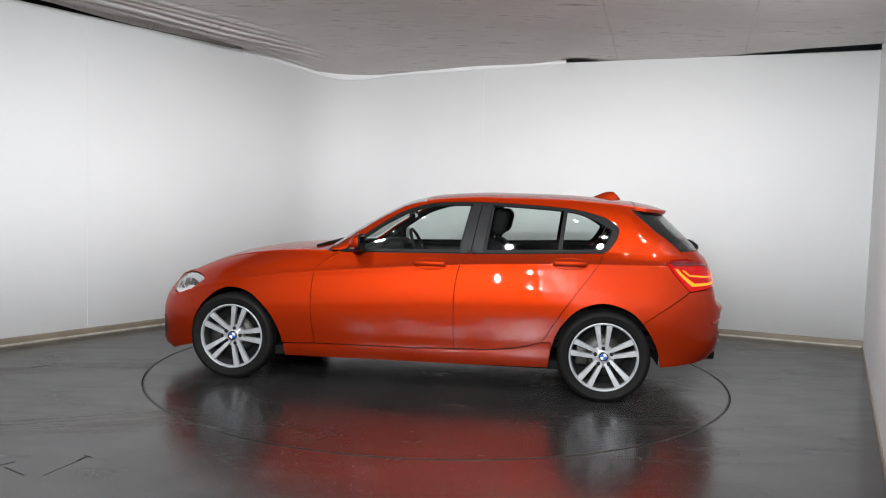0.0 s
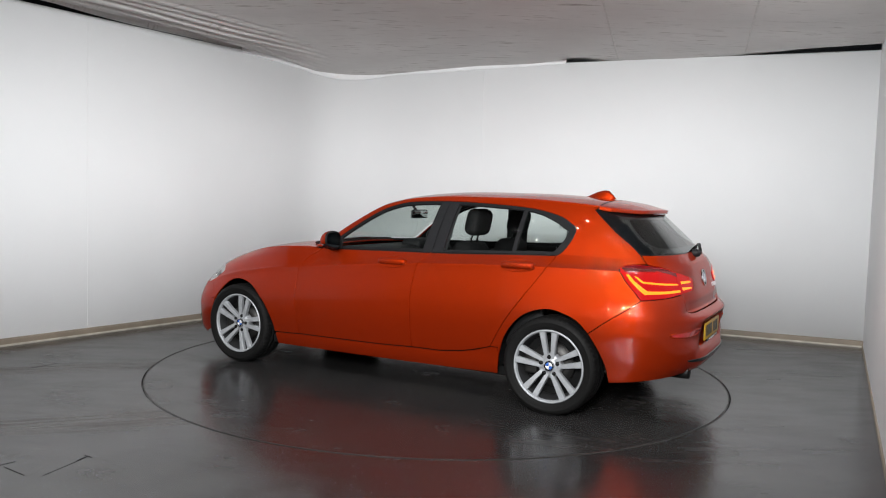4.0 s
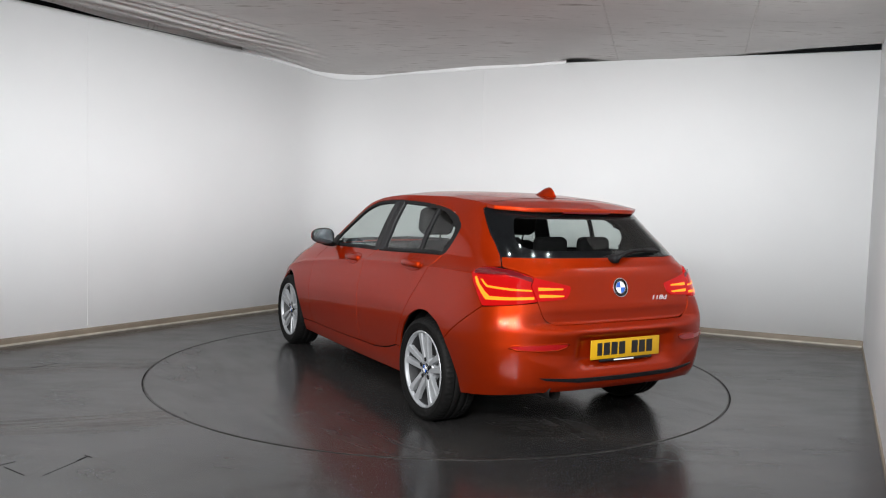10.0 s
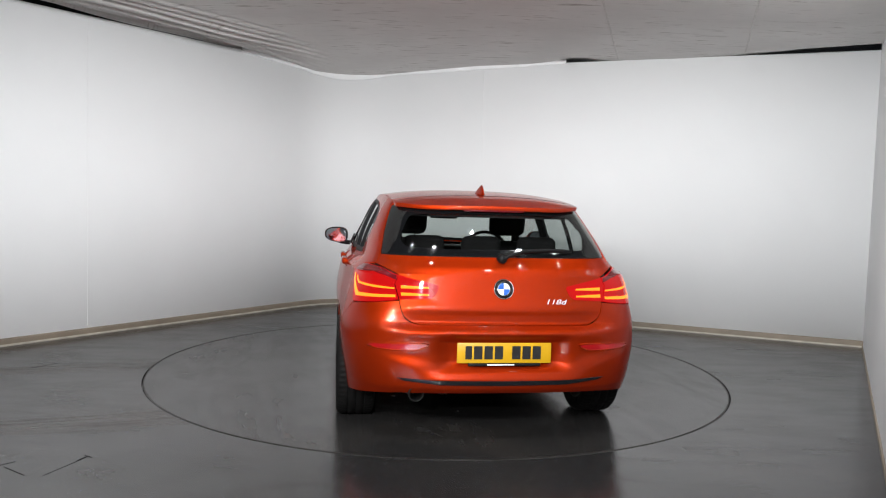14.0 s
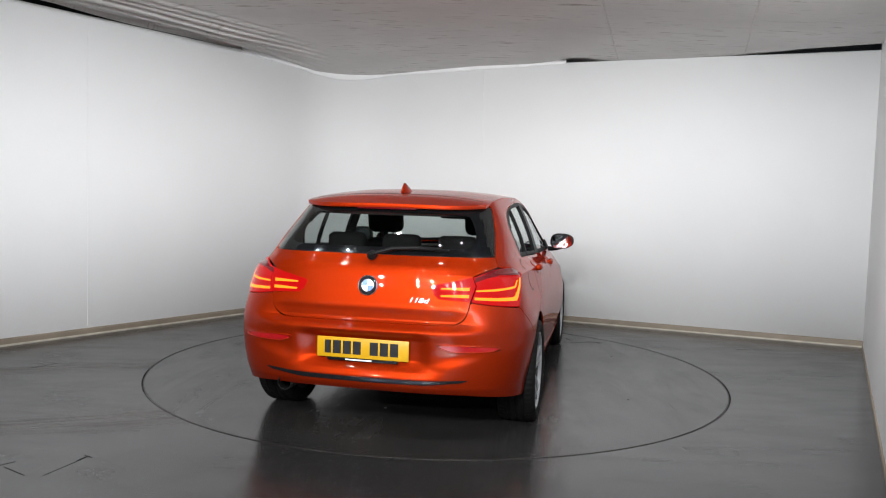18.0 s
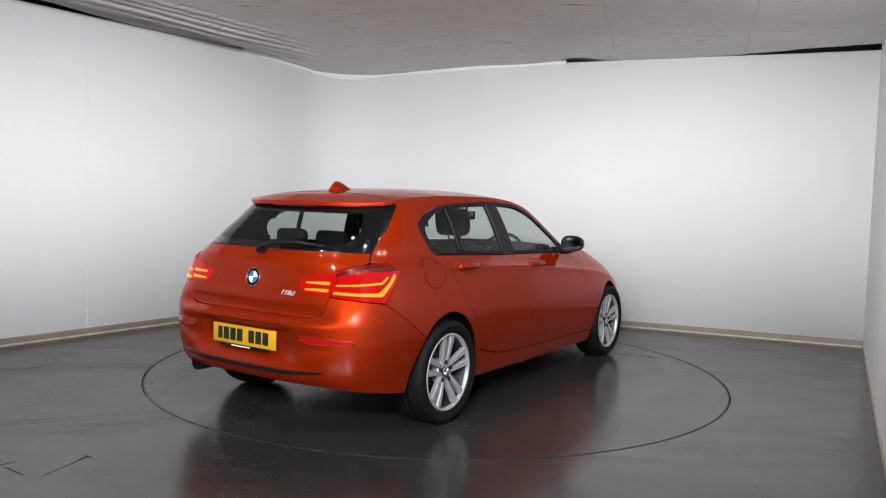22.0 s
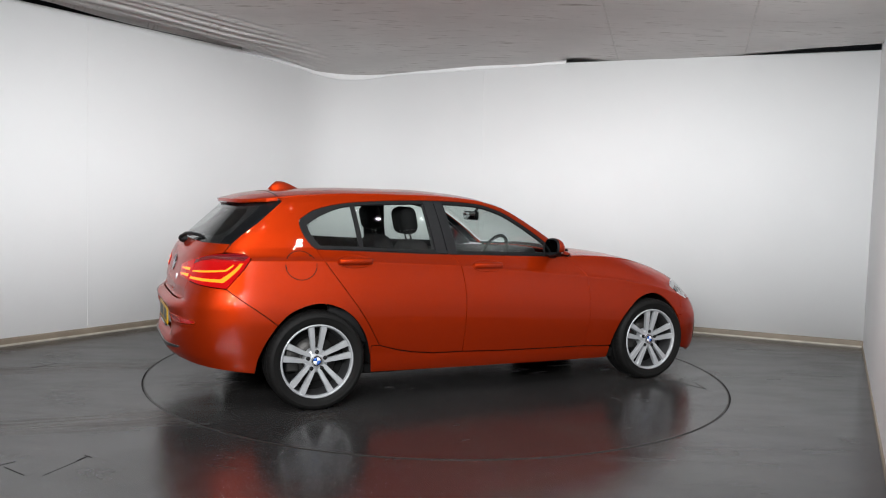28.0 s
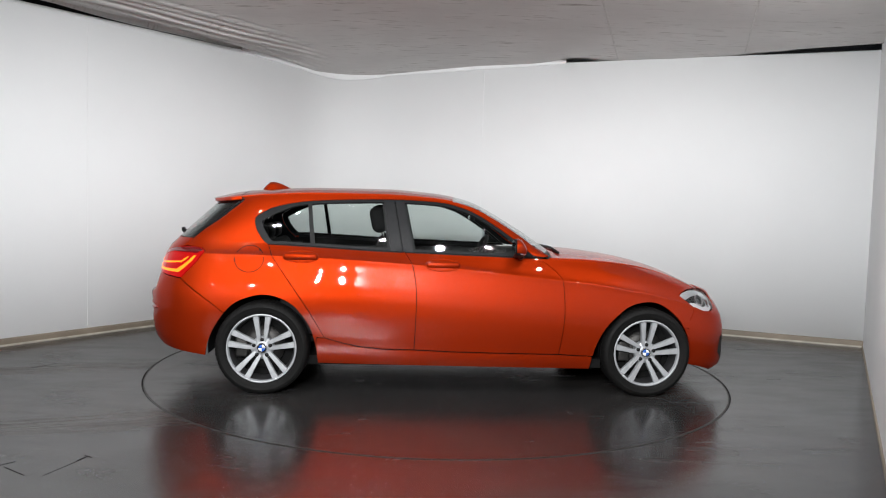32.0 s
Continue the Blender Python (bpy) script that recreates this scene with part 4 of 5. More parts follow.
            part("lamp_ring", tube([(float(x), sd * (float(y) - 0.012), float(z)) for x, y, z in rim], 0.0065, 6, closed=True), CHROME, hl)
            panel("lamp_reflector", line(*[(cx + 0.8 * rx * math.cos(a), cz + 0.026 * math.sin(a)) for a in np.linspace(0, 2 * math.pi, 21)[:-1]]), side_at, STEEL, hl, sd, cell=0.015, depth=0.004, gap=0, off=-0.020)
        # dark liner behind the gaps
        liner = line((0.0, 1.015), (0.1, 0.80), (0.33, 0.58), (0.40, 0.40), (0.40, 0.23), (2.26, 0.21), (2.28, 0.40), (2.36, 0.54), (2.5, 0.67), (2.7, 0.72), (2.85, 0.70), (2.8, 0.80), (2.4, 0.90), (1.95, 0.964), (1.7, 0.971), (1.2, 0.984), (0.85, 0.99), (0.4, 1.010))
        panel("inner_lining", liner, side_at, DARK, CAR, sd, cell=0.05, depth=0, gap=0, off=-0.026)
    # tail
    gate_low = spline([(0.36, 0.692), (0.44, 0.6925), (0.482, 0.695), (0.518, 0.707), (0.545, 0.733), (0.560, 0.769), (0.569, 0.812)], 4)
    bump = [QY(0.0001, 0.318), QY(0.30, 0.318), QY(0.55, 0.312), QY(0.70, 0.295), QX(-0.44, 0.262)] + [QX(*p) for p in arch_r2[::-1]] + [QX(-0.40, 0.6645), QX(-0.50, 0.7345), QX(-0.559, 0.7805), QY(0.70, 0.799), QY(0.571, 0.814)] + [QY(a, b - 0.001) for a, b in gate_low[::-1]] + [QY(0.0001, 0.691)]
    bumper = panel("rear_bumper", both(bump), tail_at, PAINT, CAR, rise=0.008, gap=0.0026, label="orange rear bumper")
    strip = [QY(0.0001, 0.371), QY(0.35, 0.375), QY(0.535, 0.391), QY(0.575, 0.405), QY(0.40, 0.398), QY(0.0001, 0.395)]
    panel("bumper_strip", both(strip), tail_at, GLOSS, bumper, off=0.006, gap=0, label="gloss black strip")
    for sd in (1, -1):
        slot = [SY(0.415, 0.590), SY(0.44, 0.594), SY(0.60, 0.590), SY(0.72, 0.582), SY(0.735, 0.570), SY(0.70, 0.560), SY(0.60, 0.556), SY(0.48, 0.556), SY(0.43, 0.573)]
        rim = [side_at(*q) for q in slot]
        part("reflector_rim", tube([(float(x) - 0.001, sd * float(y), float(z)) for x, y, z in rim], 0.0055, 6, closed=True), PAINT, bumper, "pressed rim round the reflector")
        panel("reflector", shrink(slot, 0.003), side_at, REFLEX, bumper, sd, off=0.0025, gap=0, cell=0.02, depth=0.006, label="long red reflector")
    gate = [QY(0.0001, 0.692)] + [QY(a, b) for a, b in gate_low] + [QY(0.575, 0.952), QY(0.64, 0.980), QY(0.68, 0.994), QY(0.682, 1.002), QY(0.658, 1.050), QY(0.35, 1.052), QY(0.0001, 1.052)]
    tailgate = panel("tailgate", both(gate), tail_at, PAINT, CAR, rise=0.008, gap=0.0026, label="orange tailgate")
    win = [QY(0.0001, 1.054), QY(0.35, 1.054), QY(0.657, 1.054), QY(0.627, 1.18), QY(0.586, 1.30), QY(0.575, 1.325), QY(0.3, 1.335), QY(0.0001, 1.337)]
    pane = panel("rear_window", both(win), tail_at, GLASS_DARK, tailgate, depth=0, gap=0.003, off=-0.002, label="tinted heated rear window")
    pane.visible_shadow = False
    for sd in (1, -1):
        panel("tailgate_seal", [SY(0.60, 1.048), SY(0.70, 1.048), SY(0.672, 1.18), SY(0.625, 1.30), SY(0.61, 1.325), SY(0.54, 1.325), SY(0.565, 1.20)], side_at, DARK, CAR, sd, cell=0.04, depth=0, gap=0, off=-0.016)
    panel("rear_header", [QY(-0.60, 1.285), QY(0.60, 1.285), QY(0.585, 1.345), QY(-0.585, 1.345)], tail_at, TRIM_IN, CAR, cell=0.05, depth=0, gap=0, off=-0.03)
    outer = [(0.0001, 1.054), (0.35, 1.054), (0.55, 1.054), (0.652, 1.057), (0.640, 1.13), (0.627, 1.18), (0.600, 1.26), (0.586, 1.30), (0.572, 1.325), (0.30, 1.335), (0.0001, 1.337)]
    inner = [(0.0001, 1.092), (0.35, 1.092), (0.485, 1.096), (0.535, 1.112), (0.546, 1.145), (0.530, 1.19), (0.507, 1.235), (0.492, 1.257), (0.46, 1.274), (0.3, 1.286), (0.0001, 1.289)]
    part("black_border", edge_strip(spline(outer, 5), spline(inner, 5)), GLOSS, pane)
    # top
    panel("roof", [(x, w) for x, w in ((1.30, -0.995), (1.30, 0.995), (-0.20, 0.995), (-0.20, -0.995))], roof_at, PAINT, CAR, cell=0.05, depth=0.01, label="orange roof")
    panel("headlining", [(1.28, -0.97), (1.28, 0.97), (-0.20, 0.97), (-0.20, -0.97)], roof_at, HEADLINING, CAR, cell=0.08, depth=0, off=-0.025)
    sp = [(-0.20, -0.995), (-0.20, 0.995)] + [(-0.468 + 0.20 * abs(w) ** 4, w) for w in np.linspace(0.99, -0.99, 25)]
    spoiler = panel("roof_spoiler", sp, roof_at, PAINT, CAR, cell=0.04, depth=0.024, label="orange roof spoiler")
    panel("spoiler_seam", [(-0.205, -0.93), (-0.205, 0.93), (-0.195, 0.93), (-0.195, -0.93)], roof_at, DARK, spoiler, cell=0.05, depth=0, gap=0, off=0.0008)
    panel("spoiler_underside", [(x + 0.006 * (x < -0.3), w) for x, w in sp], roof_at, PAINT, spoiler, cell=0.04, depth=0, off=-0.023)
    panel("bonnet", [(1.99, -0.99), (1.99, 0.99)] + [(x, 0.99) for x in np.linspace(2.0, 3.1, 12)] + [(3.2, 0.8), (3.25, 0.0), (3.2, -0.8)] + [(x, -0.99) for x in np.linspace(3.1, 2.0, 12)], bonnet_at, PAINT, CAR, cell=0.06, label="orange bonnet")
    scr = panel("windscreen", [(1.30, -0.97), (1.30, 0.97), (1.96, 0.97), (1.96, -0.97)], screen_at, GLASS, CAR, cell=0.05, depth=0, label="laminated windscreen")
    scr.visible_shadow = False
    panel("cowl", [(1.95, -0.97), (1.95, 0.97), (2.04, 0.97), (2.04, -0.97)], screen_at, BLACK, CAR, cell=0.05, depth=0.02, off=-0.012, label="black scuttle panel")
    # nose
    nose = line((3.005, 0.235)) + line(*arch_f2[::-1]) + line((3.01, 0.55), (3.05, 0.612), (3.055, 0.644), (3.14, 0.611), (3.22, 0.602), (3.274, 0.620)) + [(XCF + SF * 0.72, 0.70), (XCF + SF * 0.85, 0.72), (XCF + SF, 0.73), (XCF + SF, 0.16), (XCF + SF * 0.6, 0.165)]
    for sd in (1, -1):
        panel("front_bumper", nose, side_at, PAINT, CAR, sd, cell=0.04, label="orange front bumper half")
        panel("intake", [(XCF + SF * 0.62, 0.30), (XCF + SF * 0.64, 0.42), (XCF + SF, 0.40), (XCF + SF, 0.22), (XCF + SF * 0.7, 0.22)], side_at, BLACK, CAR, sd, cell=0.05, off=0.003, depth=0, label="black lower intake")
        panel("kidney_grille", [(XCF + SF * 0.86, 0.56), (XCF + SF * 0.84, 0.68), (XCF + SF * 0.985, 0.68), (XCF + SF * 0.985, 0.56)], side_at, GLOSS, CAR, sd, cell=0.04, off=0.006, depth=0.02, label="black grille half")


body()


def wheel_arch(x, y0, y1):
    bm = bmesh.new()
    rows = []
    for i in range(21):
        a = math.radians(-8 + 196 * i / 20)
        r = 0.375
        rows.append([bm.verts.new((x + r * math.cos(a), y, 0.315 + r * math.sin(a))) for y in (y0, y1)])
    for a, b in zip(rows, rows[1:]):
        bm.faces.new((a[0], a[1], b[1], b[0]))
    bm.faces.new([r[0] for r in rows])
    return part("wheel_housing", bm, DARK, CAR)


def make_wheel_meshes():
    out = {}

    def keep(name, bm, mat):
        me = bpy.data.meshes.new(name)
        bm.to_mesh(me)
        bm.free()
        me.materials.append(mat)
        me.polygons.foreach_set("use_smooth", [True] * len(me.polygons))
        out[name] = me
    prof = [(0.232, -0.205), (0.250, -0.212), (0.285, -0.222), (0.304, -0.214), (0.312, -0.205), (0.3165, -0.188), (0.3168, -0.172), (0.3172, -0.165)]
    for g in (-0.156, -0.108, -0.060):
        prof += [(0.3175, g - 0.006), (0.3115, g - 0.004), (0.3115, g + 0.004), (0.3175, g + 0.006)]
    prof += [(0.3172, -0.048), (0.3168, -0.040), (0.3165, -0.026), (0.312, -0.012), (0.304, -0.002), (0.297, 0.004), (0.289, 0.006), (0.286, 0.0082), (0.281, 0.0082), (0.278, 0.0062), (0.264, 0.006), (0.250, 0.001), (0.243, -0.004), (0.238, -0.006), (0.232, -0.012)]
    bm = lathe(prof, seg=240)
    for v in bm.verts:
        r = math.hypot(v.co.x, v.co.z)
        turn = math.atan2(v.co.z, v.co.x) / (2 * math.pi) * 240
        if r > 0.3116 and (v.co.y > -0.046 or v.co.y < -0.170) and round(turn) % 4 == 0:
            v.co.x *= 1 - 0.005 / r
            v.co.z *= 1 - 0.005 / r
    keep("tyre", bm, RUBBER)
    keep("rim", lathe([(0.238, -0.008), (0.236, -0.002), (0.229, -0.001), (0.224, -0.006), (0.2215, -0.016), (0.219, -0.024)], seg=96), ALLOY)
    keep("barrel", lathe([(0.219, -0.024), (0.214, -0.04), (0.205, -0.10), (0.20, -0.2), (0.236, -0.205)], seg=64), BARREL)
    # one spoke, along +z
    bm = bmesh.new()
    rows = []
    for r, hw, yf, off in ((0.045, 0.0135, -0.030, 0.017), (0.075, 0.0140, -0.026, 0.0230), (0.14, 0.0168, -0.016, 0.0315), (0.195, 0.0198, -0.010, 0.0390), (0.226, 0.0222, -0.009, 0.043)):
        rows.append([bm.verts.new((off - hw, yf - 0.030, r)), bm.verts.new((off - hw, yf - 0.006, r)), bm.verts.new((off - hw * 0.82, yf, r)), bm.verts.new((off + hw * 0.82, yf, r)), bm.verts.new((off + hw, yf - 0.006, r)), bm.verts.new((off + hw, yf - 0.030, r))])
    for a, b in zip(rows, rows[1:]):
        for k in range(6):
            bm.faces.new((a[k], a[(k + 1) % 6], b[(k + 1) % 6], b[k]))
    bmesh.ops.recalc_face_normals(bm, faces=bm.faces)
    bmesh.ops.split_edges(bm, edges=[e for e in bm.edges if abs(abs(e.verts[0].co.z - e.verts[1].co.z)) > 0.01])
    keep("spoke", bm.copy(), ALLOY)
    bmesh.ops.scale(bm, vec=(-1, 1, 1), verts=bm.verts)
    bmesh.ops.reverse_faces(bm, faces=bm.faces)
    keep("spoke_b", bm, ALLOY)
    keep("hub", lathe([(0.0001, -0.034), (0.072, -0.034), (0.078, -0.045), (0.078, -0.09)], seg=40), ALLOY)
    keep("hub_cap", lathe([(0.0001, -0.022), (0.030, -0.023), (0.034, -0.027), (0.034, -0.04)], seg=32), GLOSS)
    keep("cap_ring", lathe([(0.030, -0.0222), (0.032, -0.0215), (0.034, -0.0225), (0.034, -0.028)], seg=32), CHROME)
    keep("bolt", lathe([(0.0001, -0.0235), (0.0075, -0.0235), (0.0085, -0.0250), (0.0085, -0.04)], seg=12), PIPE)
    # flat dark disc round the bolt, for the shade in its hole
    keep("bolt_well_shade", lathe([(0.0001, -0.0255), (0.0130, -0.0255), (0.0135, -0.036)], seg=16), DARK)
    keep("brake_disc", lathe([(0.07, -0.095), (0.145, -0.095), (0.145, -0.118), (0.07, -0.118)], seg=48), STEEL)
    b = box(0.09, 0.06, 0.15, bevel=0.015, at=(0.145, -0.10, 0.0))
    keep("brake_caliper", b, STEEL)
    # dark disc that stands for the shade behind the spokes
    keep("backing", lathe([(0.0001, -0.125), (0.21, -0.125)], seg=32), DARK)
    return out


WH = make_wheel_meshes()


def quarter_disc(r, a0, y, n=8):
    bm = bmesh.new()
    vs = [bm.verts.new((0, y, 0))] + [bm.verts.new((r * math.cos(a0 + math.pi / 2 * i / n), y, r * math.sin(a0 + math.pi / 2 * i / n))) for i in range(n + 1)]
    lo = [bm.verts.new((v.co.x, y - 0.003, v.co.z)) for v in vs]
    bm.faces.new(vs)
    for i in range(len(vs)):
        j = (i + 1) % len(vs)
        bm.faces.new((vs[i], vs[j], lo[j], lo[i]))
    bmesh.ops.recalc_face_normals(bm, faces=bm.faces)
    return bm


CAPQ = []
for k in range(4):
    me = bpy.data.meshes.new("cap_field")
    b = quarter_disc(0.024, k * math.pi / 2, -0.0215)
    b.to_mesh(me)
    b.free()
    me.materials.append(WHITE if k % 2 else BLUE)
    CAPQ.append(me)


def wheel(x, y, side, phase):
    """phase: the angle of one spoke pair, from the car's front upwards, in degrees."""
    hub = part_mesh("wheel", WH["rim"], None, CAR, "five-double-spoke silver alloy wheel")
    hub.matrix_basis = pose(x, side * y, 0.3165, 0, 0, 0 if side > 0 else 180)
    part_mesh("tyre", WH["tyre"], None, hub, "black rubber tyre")
    first = 90 - phase if side > 0 else phase - 90
    for k in range(5):
        turn = pose(0, 0, 0, 0, first + 72 * k, 0)
        part_mesh("spoke", WH["spoke"], None, hub).matrix_basis = turn
        part_mesh("spoke", WH["spoke_b"], None, hub).matrix_basis = turn
        a = turn @ pose(0, 0, 0.058)
        part_mesh("bolt_well_shade", WH["bolt_well_shade"], None, hub).matrix_basis = a
        part_mesh("bolt", WH["bolt"], None, hub).matrix_basis = a
    for n in ("barrel", "hub", "hub_cap", "cap_ring", "brake_disc", "backing"):
        part_mesh(n, WH[n], None, hub)
    part_mesh("brake_caliper", WH["brake_caliper"], None, hub)
    for me in CAPQ:
        part_mesh("cap_field", me, None, hub)


for x, y, sd, ph in ((0.0, 0.878, 1, 88), (0.0, 0.878, -1, 90), (2.69, 0.838, 1, 105), (2.69, 0.838, -1, 87)):
    wheel(x, y, sd, ph)
    wheel_arch(x, sd * 0.50, sd * (0.80 if x < 1 else 0.735))

for bm_, nm in ((box(2.1, 1.5, 0.06, at=(1.33, 0, 0.22)), "underbody"), (box(0.55, 1.15, 0.1, at=(-0.45, 0, 0.38)), "rear_underbody"), (box(0.9, 1.0, 0.06, at=(2.75, 0, 0.22)), "front_undertray"), (box(0.25, 1.4, 0.65, at=(2.15, 0, 0.55)), "bulkhead")):
    part(nm, bm_, DARK, CAR, smooth=False)


def badge(parent, m, r):
    """A round badge: chrome ring, black band and four plain fields."""
    ring = part("badge", lathe([(0.0001, 0.0), (r * 0.98, 0.0), (r, -0.002), (r, -0.012)], seg=40), GLOSS, parent, "round badge with blue and white fields")
    ring.matrix_basis = m
    part("badge_ring", lathe([(r * 0.93, 0.0), (r * 0.95, 0.003), (r * 1.0, 0.003), (r * 1.03, 0.0), (r * 1.03, -0.012)], seg=40), CHROME, ring)
    part("inner_ring", lathe([(r * 0.60, 0.0), (r * 0.61, 0.002), (r * 0.65, 0.002), (r * 0.66, 0.0)], seg=40), CHROME, ring)
    for k in range(4):
        part("badge_field", quarter_disc(r * 0.6, k * math.pi / 2, 0.0015), WHITE if k % 2 else BLUE, ring, smooth=False)


def mirror_shell(grow=0.0):
    """A rounded, tapering housing with a flat rear, its outer end to +y."""
    bm = bmesh.new()
    bmesh.ops.create_uvsphere(bm, u_segments=28, v_segments=18, radius=1.0)
    for v in bm.verts:
        x, y, z = (math.copysign(abs(c) ** 0.72, c) for c in v.co)
        k = (y + 1) / 2
        x, y, z = x * 0.066, y * 0.095, z * (0.068 - 0.016 * k * k)
        z += 0.010 * k - 0.10 * max(0.0, x) * (1 - k) * 0.4
        if x > 0:
            x -= 0.50 * max(0.0, z) * x / 0.066
        x -= 0.026 * k
        v.co = (max(x, -0.030 - 0.016 * k), y, z)
        v.co *= 1 + grow
    return bm


def mirror_half(bm, co, no):
    bmesh.ops.bisect_plane(bm, geom=bm.verts[:] + bm.edges[:] + bm.faces[:], plane_co=co, plane_no=no, clear_inner=True)
    return bm


def door_mirror(sd):
    m = Matrix.Translation((1.745, sd * 0.880, 1.038)) @ Matrix.Diagonal((1, sd, 1, 1)) @ Matrix.Rotation(radians(-4), 4, "Z")

    def put(name, bm, material, parent, label=""):
        bmesh.ops.transform(bm, matrix=m, verts=bm.verts)
        bmesh.ops.recalc_face_normals(bm, faces=bm.faces)
        return part(name, bm, material, parent, label)
    mir = put("door_mirror", mirror_shell(), BLACK, CAR, "door mirror with an orange cap and black rear")
    cap = mirror_half(mirror_half(mirror_shell(0.025), (-0.018, 0, 0), (1, 0.20, 0)), (0, 0, -0.026), (0.12, 0, 1))
    put("mirror_cap", cap, PAINT, mir, "orange mirror cap")
    band = mirror_half(mirror_shell(0.030), (0.002, 0, 0), (1, 0.14, 0))
    band = mirror_half(mirror_half(band, (0, 0, -0.036), (0.12, 0, 1)), (0, 0, -0.027), (-0.12, 0, -1))
    put("mirror_band", band, SATIN_CHROME, mir, "silver indicator strip")
    bm = bmesh.new()
    ring = []
    for i in range(40):
        a = 2 * math.pi * i / 40
        c, d = math.copysign(abs(math.cos(a)) ** 0.6, math.cos(a)), math.copysign(abs(math.sin(a)) ** 0.6, math.sin(a))
        k = (c + 1) / 2
        ring.append((-0.0335 - 0.0162 * k, c * 0.083, d * (0.058 - 0.012 * k * k) + 0.009 * k))
    front = [bm.verts.new(p) for p in ring]
    back = [bm.verts.new((p[0] + 0.006, p[1], p[2])) for p in ring]
    bm.faces.new(front)
    for i in range(40):
        j = (i + 1) % 40
        bm.faces.new((front[i], front[j], back[j], back[i]))
    bmesh.ops.transform(bm, matrix=m, verts=bm.verts)
    bmesh.ops.recalc_face_normals(bm, faces=bm.faces)
    part("mirror_glass", bm, MIRROR, mir, "dark mirror glass", smooth=False)
    foot = tube([(1.775, sd * 0.765, 0.975), (1.772, sd * 0.800, 0.976), (1.765, sd * 0.838, 0.982), (1.758, sd * 0.868, 0.994)], 0.020, 10)
    part("mirror_base", foot, BLACK, mir)
    sail = box(0.15, 0.012, 0.085, bevel=0.005)
    for v in sail.verts:
        if v.co.z > 0:
            v.co.x = v.co.x * 0.35 - 0.035
            v.co.y -= sd * 0.028
    bmesh.ops.translate(sail, vec=(1.795, sd * 0.757, 1.012), verts=sail.verts)
    part("mirror_sail", sail, BLACK, mir)


def small_parts():
    # tail: badge, plate, wiper, exhaust
    badge(CAR, pose(-0.778, 0, 0.884, 0, 0, 90) @ pose(0, 0, 0, 12, 0, 0), 0.055)
    fc = bpy.data.curves.new("model_badge", "FONT")
    fc.body, fc.size, fc.extrude, fc.shear, fc.align_x = "118d", 0.038, 0.003, 0.25, "CENTER"
    tmp = new("model_badge_text", fc)
    me = bpy.data.meshes.new_from_object(tmp.evaluated_get(bpy.context.evaluated_depsgraph_get()))
    bpy.data.objects.remove(tmp)
    for v in me.vertices:
        v.co.x *= 1.5
    mb = part_mesh("model_badge", me, SATIN_CHROME, CAR, "chrome model badge", smooth=False)
    mb.matrix_basis = pose(-0.796, -0.29, 0.806, 90, 0, -90) @ pose(0, 0, 0, -14, -5, 0)
    plate = part("number_plate", box(0.008, 0.52, 0.111, at=(-0.8425, 0, 0.545), bevel=0.003), YELLOW, CAR, "yellow number plate with black bars")
    y = 0.215
    for wd in (0.036, 0.046, 0.046, 0.046, 0, 0.046, 0.046, 0.046):
        if wd:
            part("plate_bar", box(0.002, wd, 0.072, at=(-0.847, y - wd / 2, 0.547)), INK, plate, smooth=False)
        y -= (wd or 0.028) + 0.011
    part("dealer_strip", box(0.010, 0.40, 0.016, at=(-0.846, 0, 0.482), bevel=0.003), GLOSS, CAR, "black strip with a white bar under the plate")
    part("strip_bar", box(0.002, 0.15, 0.007, at=(-0.8515, 0.02, 0.482)), WHITE, plate, smooth=False)
    ex = part("exhaust_pipe", lathe([(0.037, 0.0), (0.040, 0.002), (0.043, -0.004), (0.043, -0.14), (0.038, -0.14), (0.038, -0.002)], axis="x", seg=32), PIPE, CAR, "round dark steel exhaust tailpipe")
    ex.matrix_basis = pose(-0.800, 0.47, 0.312, 0, 0, 180)
    # roof aerial
    bm = bmesh.new()
    rows = []
    for t in np.linspace(0, 1, 9):
        xx = 0.085 - 0.20 * t
        hgt = 0.062 * math.sin(min(1, t / 0.72) * math.pi / 2) ** 1.2 if t < 0.72 else 0.062 * (1 - ((t - 0.72) / 0.28) ** 1.5 * 0.9)
        wd = 0.030 * math.sin(math.pi * min(0.98, 0.12 + t * 0.8)) + 0.004
        z0 = float(ZTOP(xx)) - 0.004
        rows.append([bm.verts.new((xx, -wd, z0)), bm.verts.new((xx - 0.02 * t, -wd * 0.35, z0 + hgt * 0.7)), bm.verts.new((xx - 0.03 * t, 0, z0 + hgt)), bm.verts.new((xx - 0.02 * t, wd * 0.35, z0 + hgt * 0.7)), bm.verts.new((xx, wd, z0))])
    for a, b in zip(rows, rows[1:]):
        for k in range(4):
            bm.faces.new((a[k], a[k + 1], b[k + 1], b[k]))
    bm.faces.new(rows[0])
    bm.faces.new(rows[-1])
    bmesh.ops.recalc_face_normals(bm, faces=bm.faces)
    part("roof_aerial", bm, PAINT, CAR, "orange shark-fin aerial")
    part("brake_light", box(0.012, 0.36, 0.016, at=(-0.452, 0, 1.306), bevel=0.004), RED_DARK, CAR, "dark red strip light under the spoiler")
    # rear wiper: boss at the foot of the glass, arm lying to the right
    bx = -0.715
    wiper = part("rear_wiper", join(lathe([(0.0001, 0.03), (0.020, 0.028), (0.026, 0.01), (0.028, -0.02)], axis="x", seg=20)), BLACK, CAR, "black rear wiper")
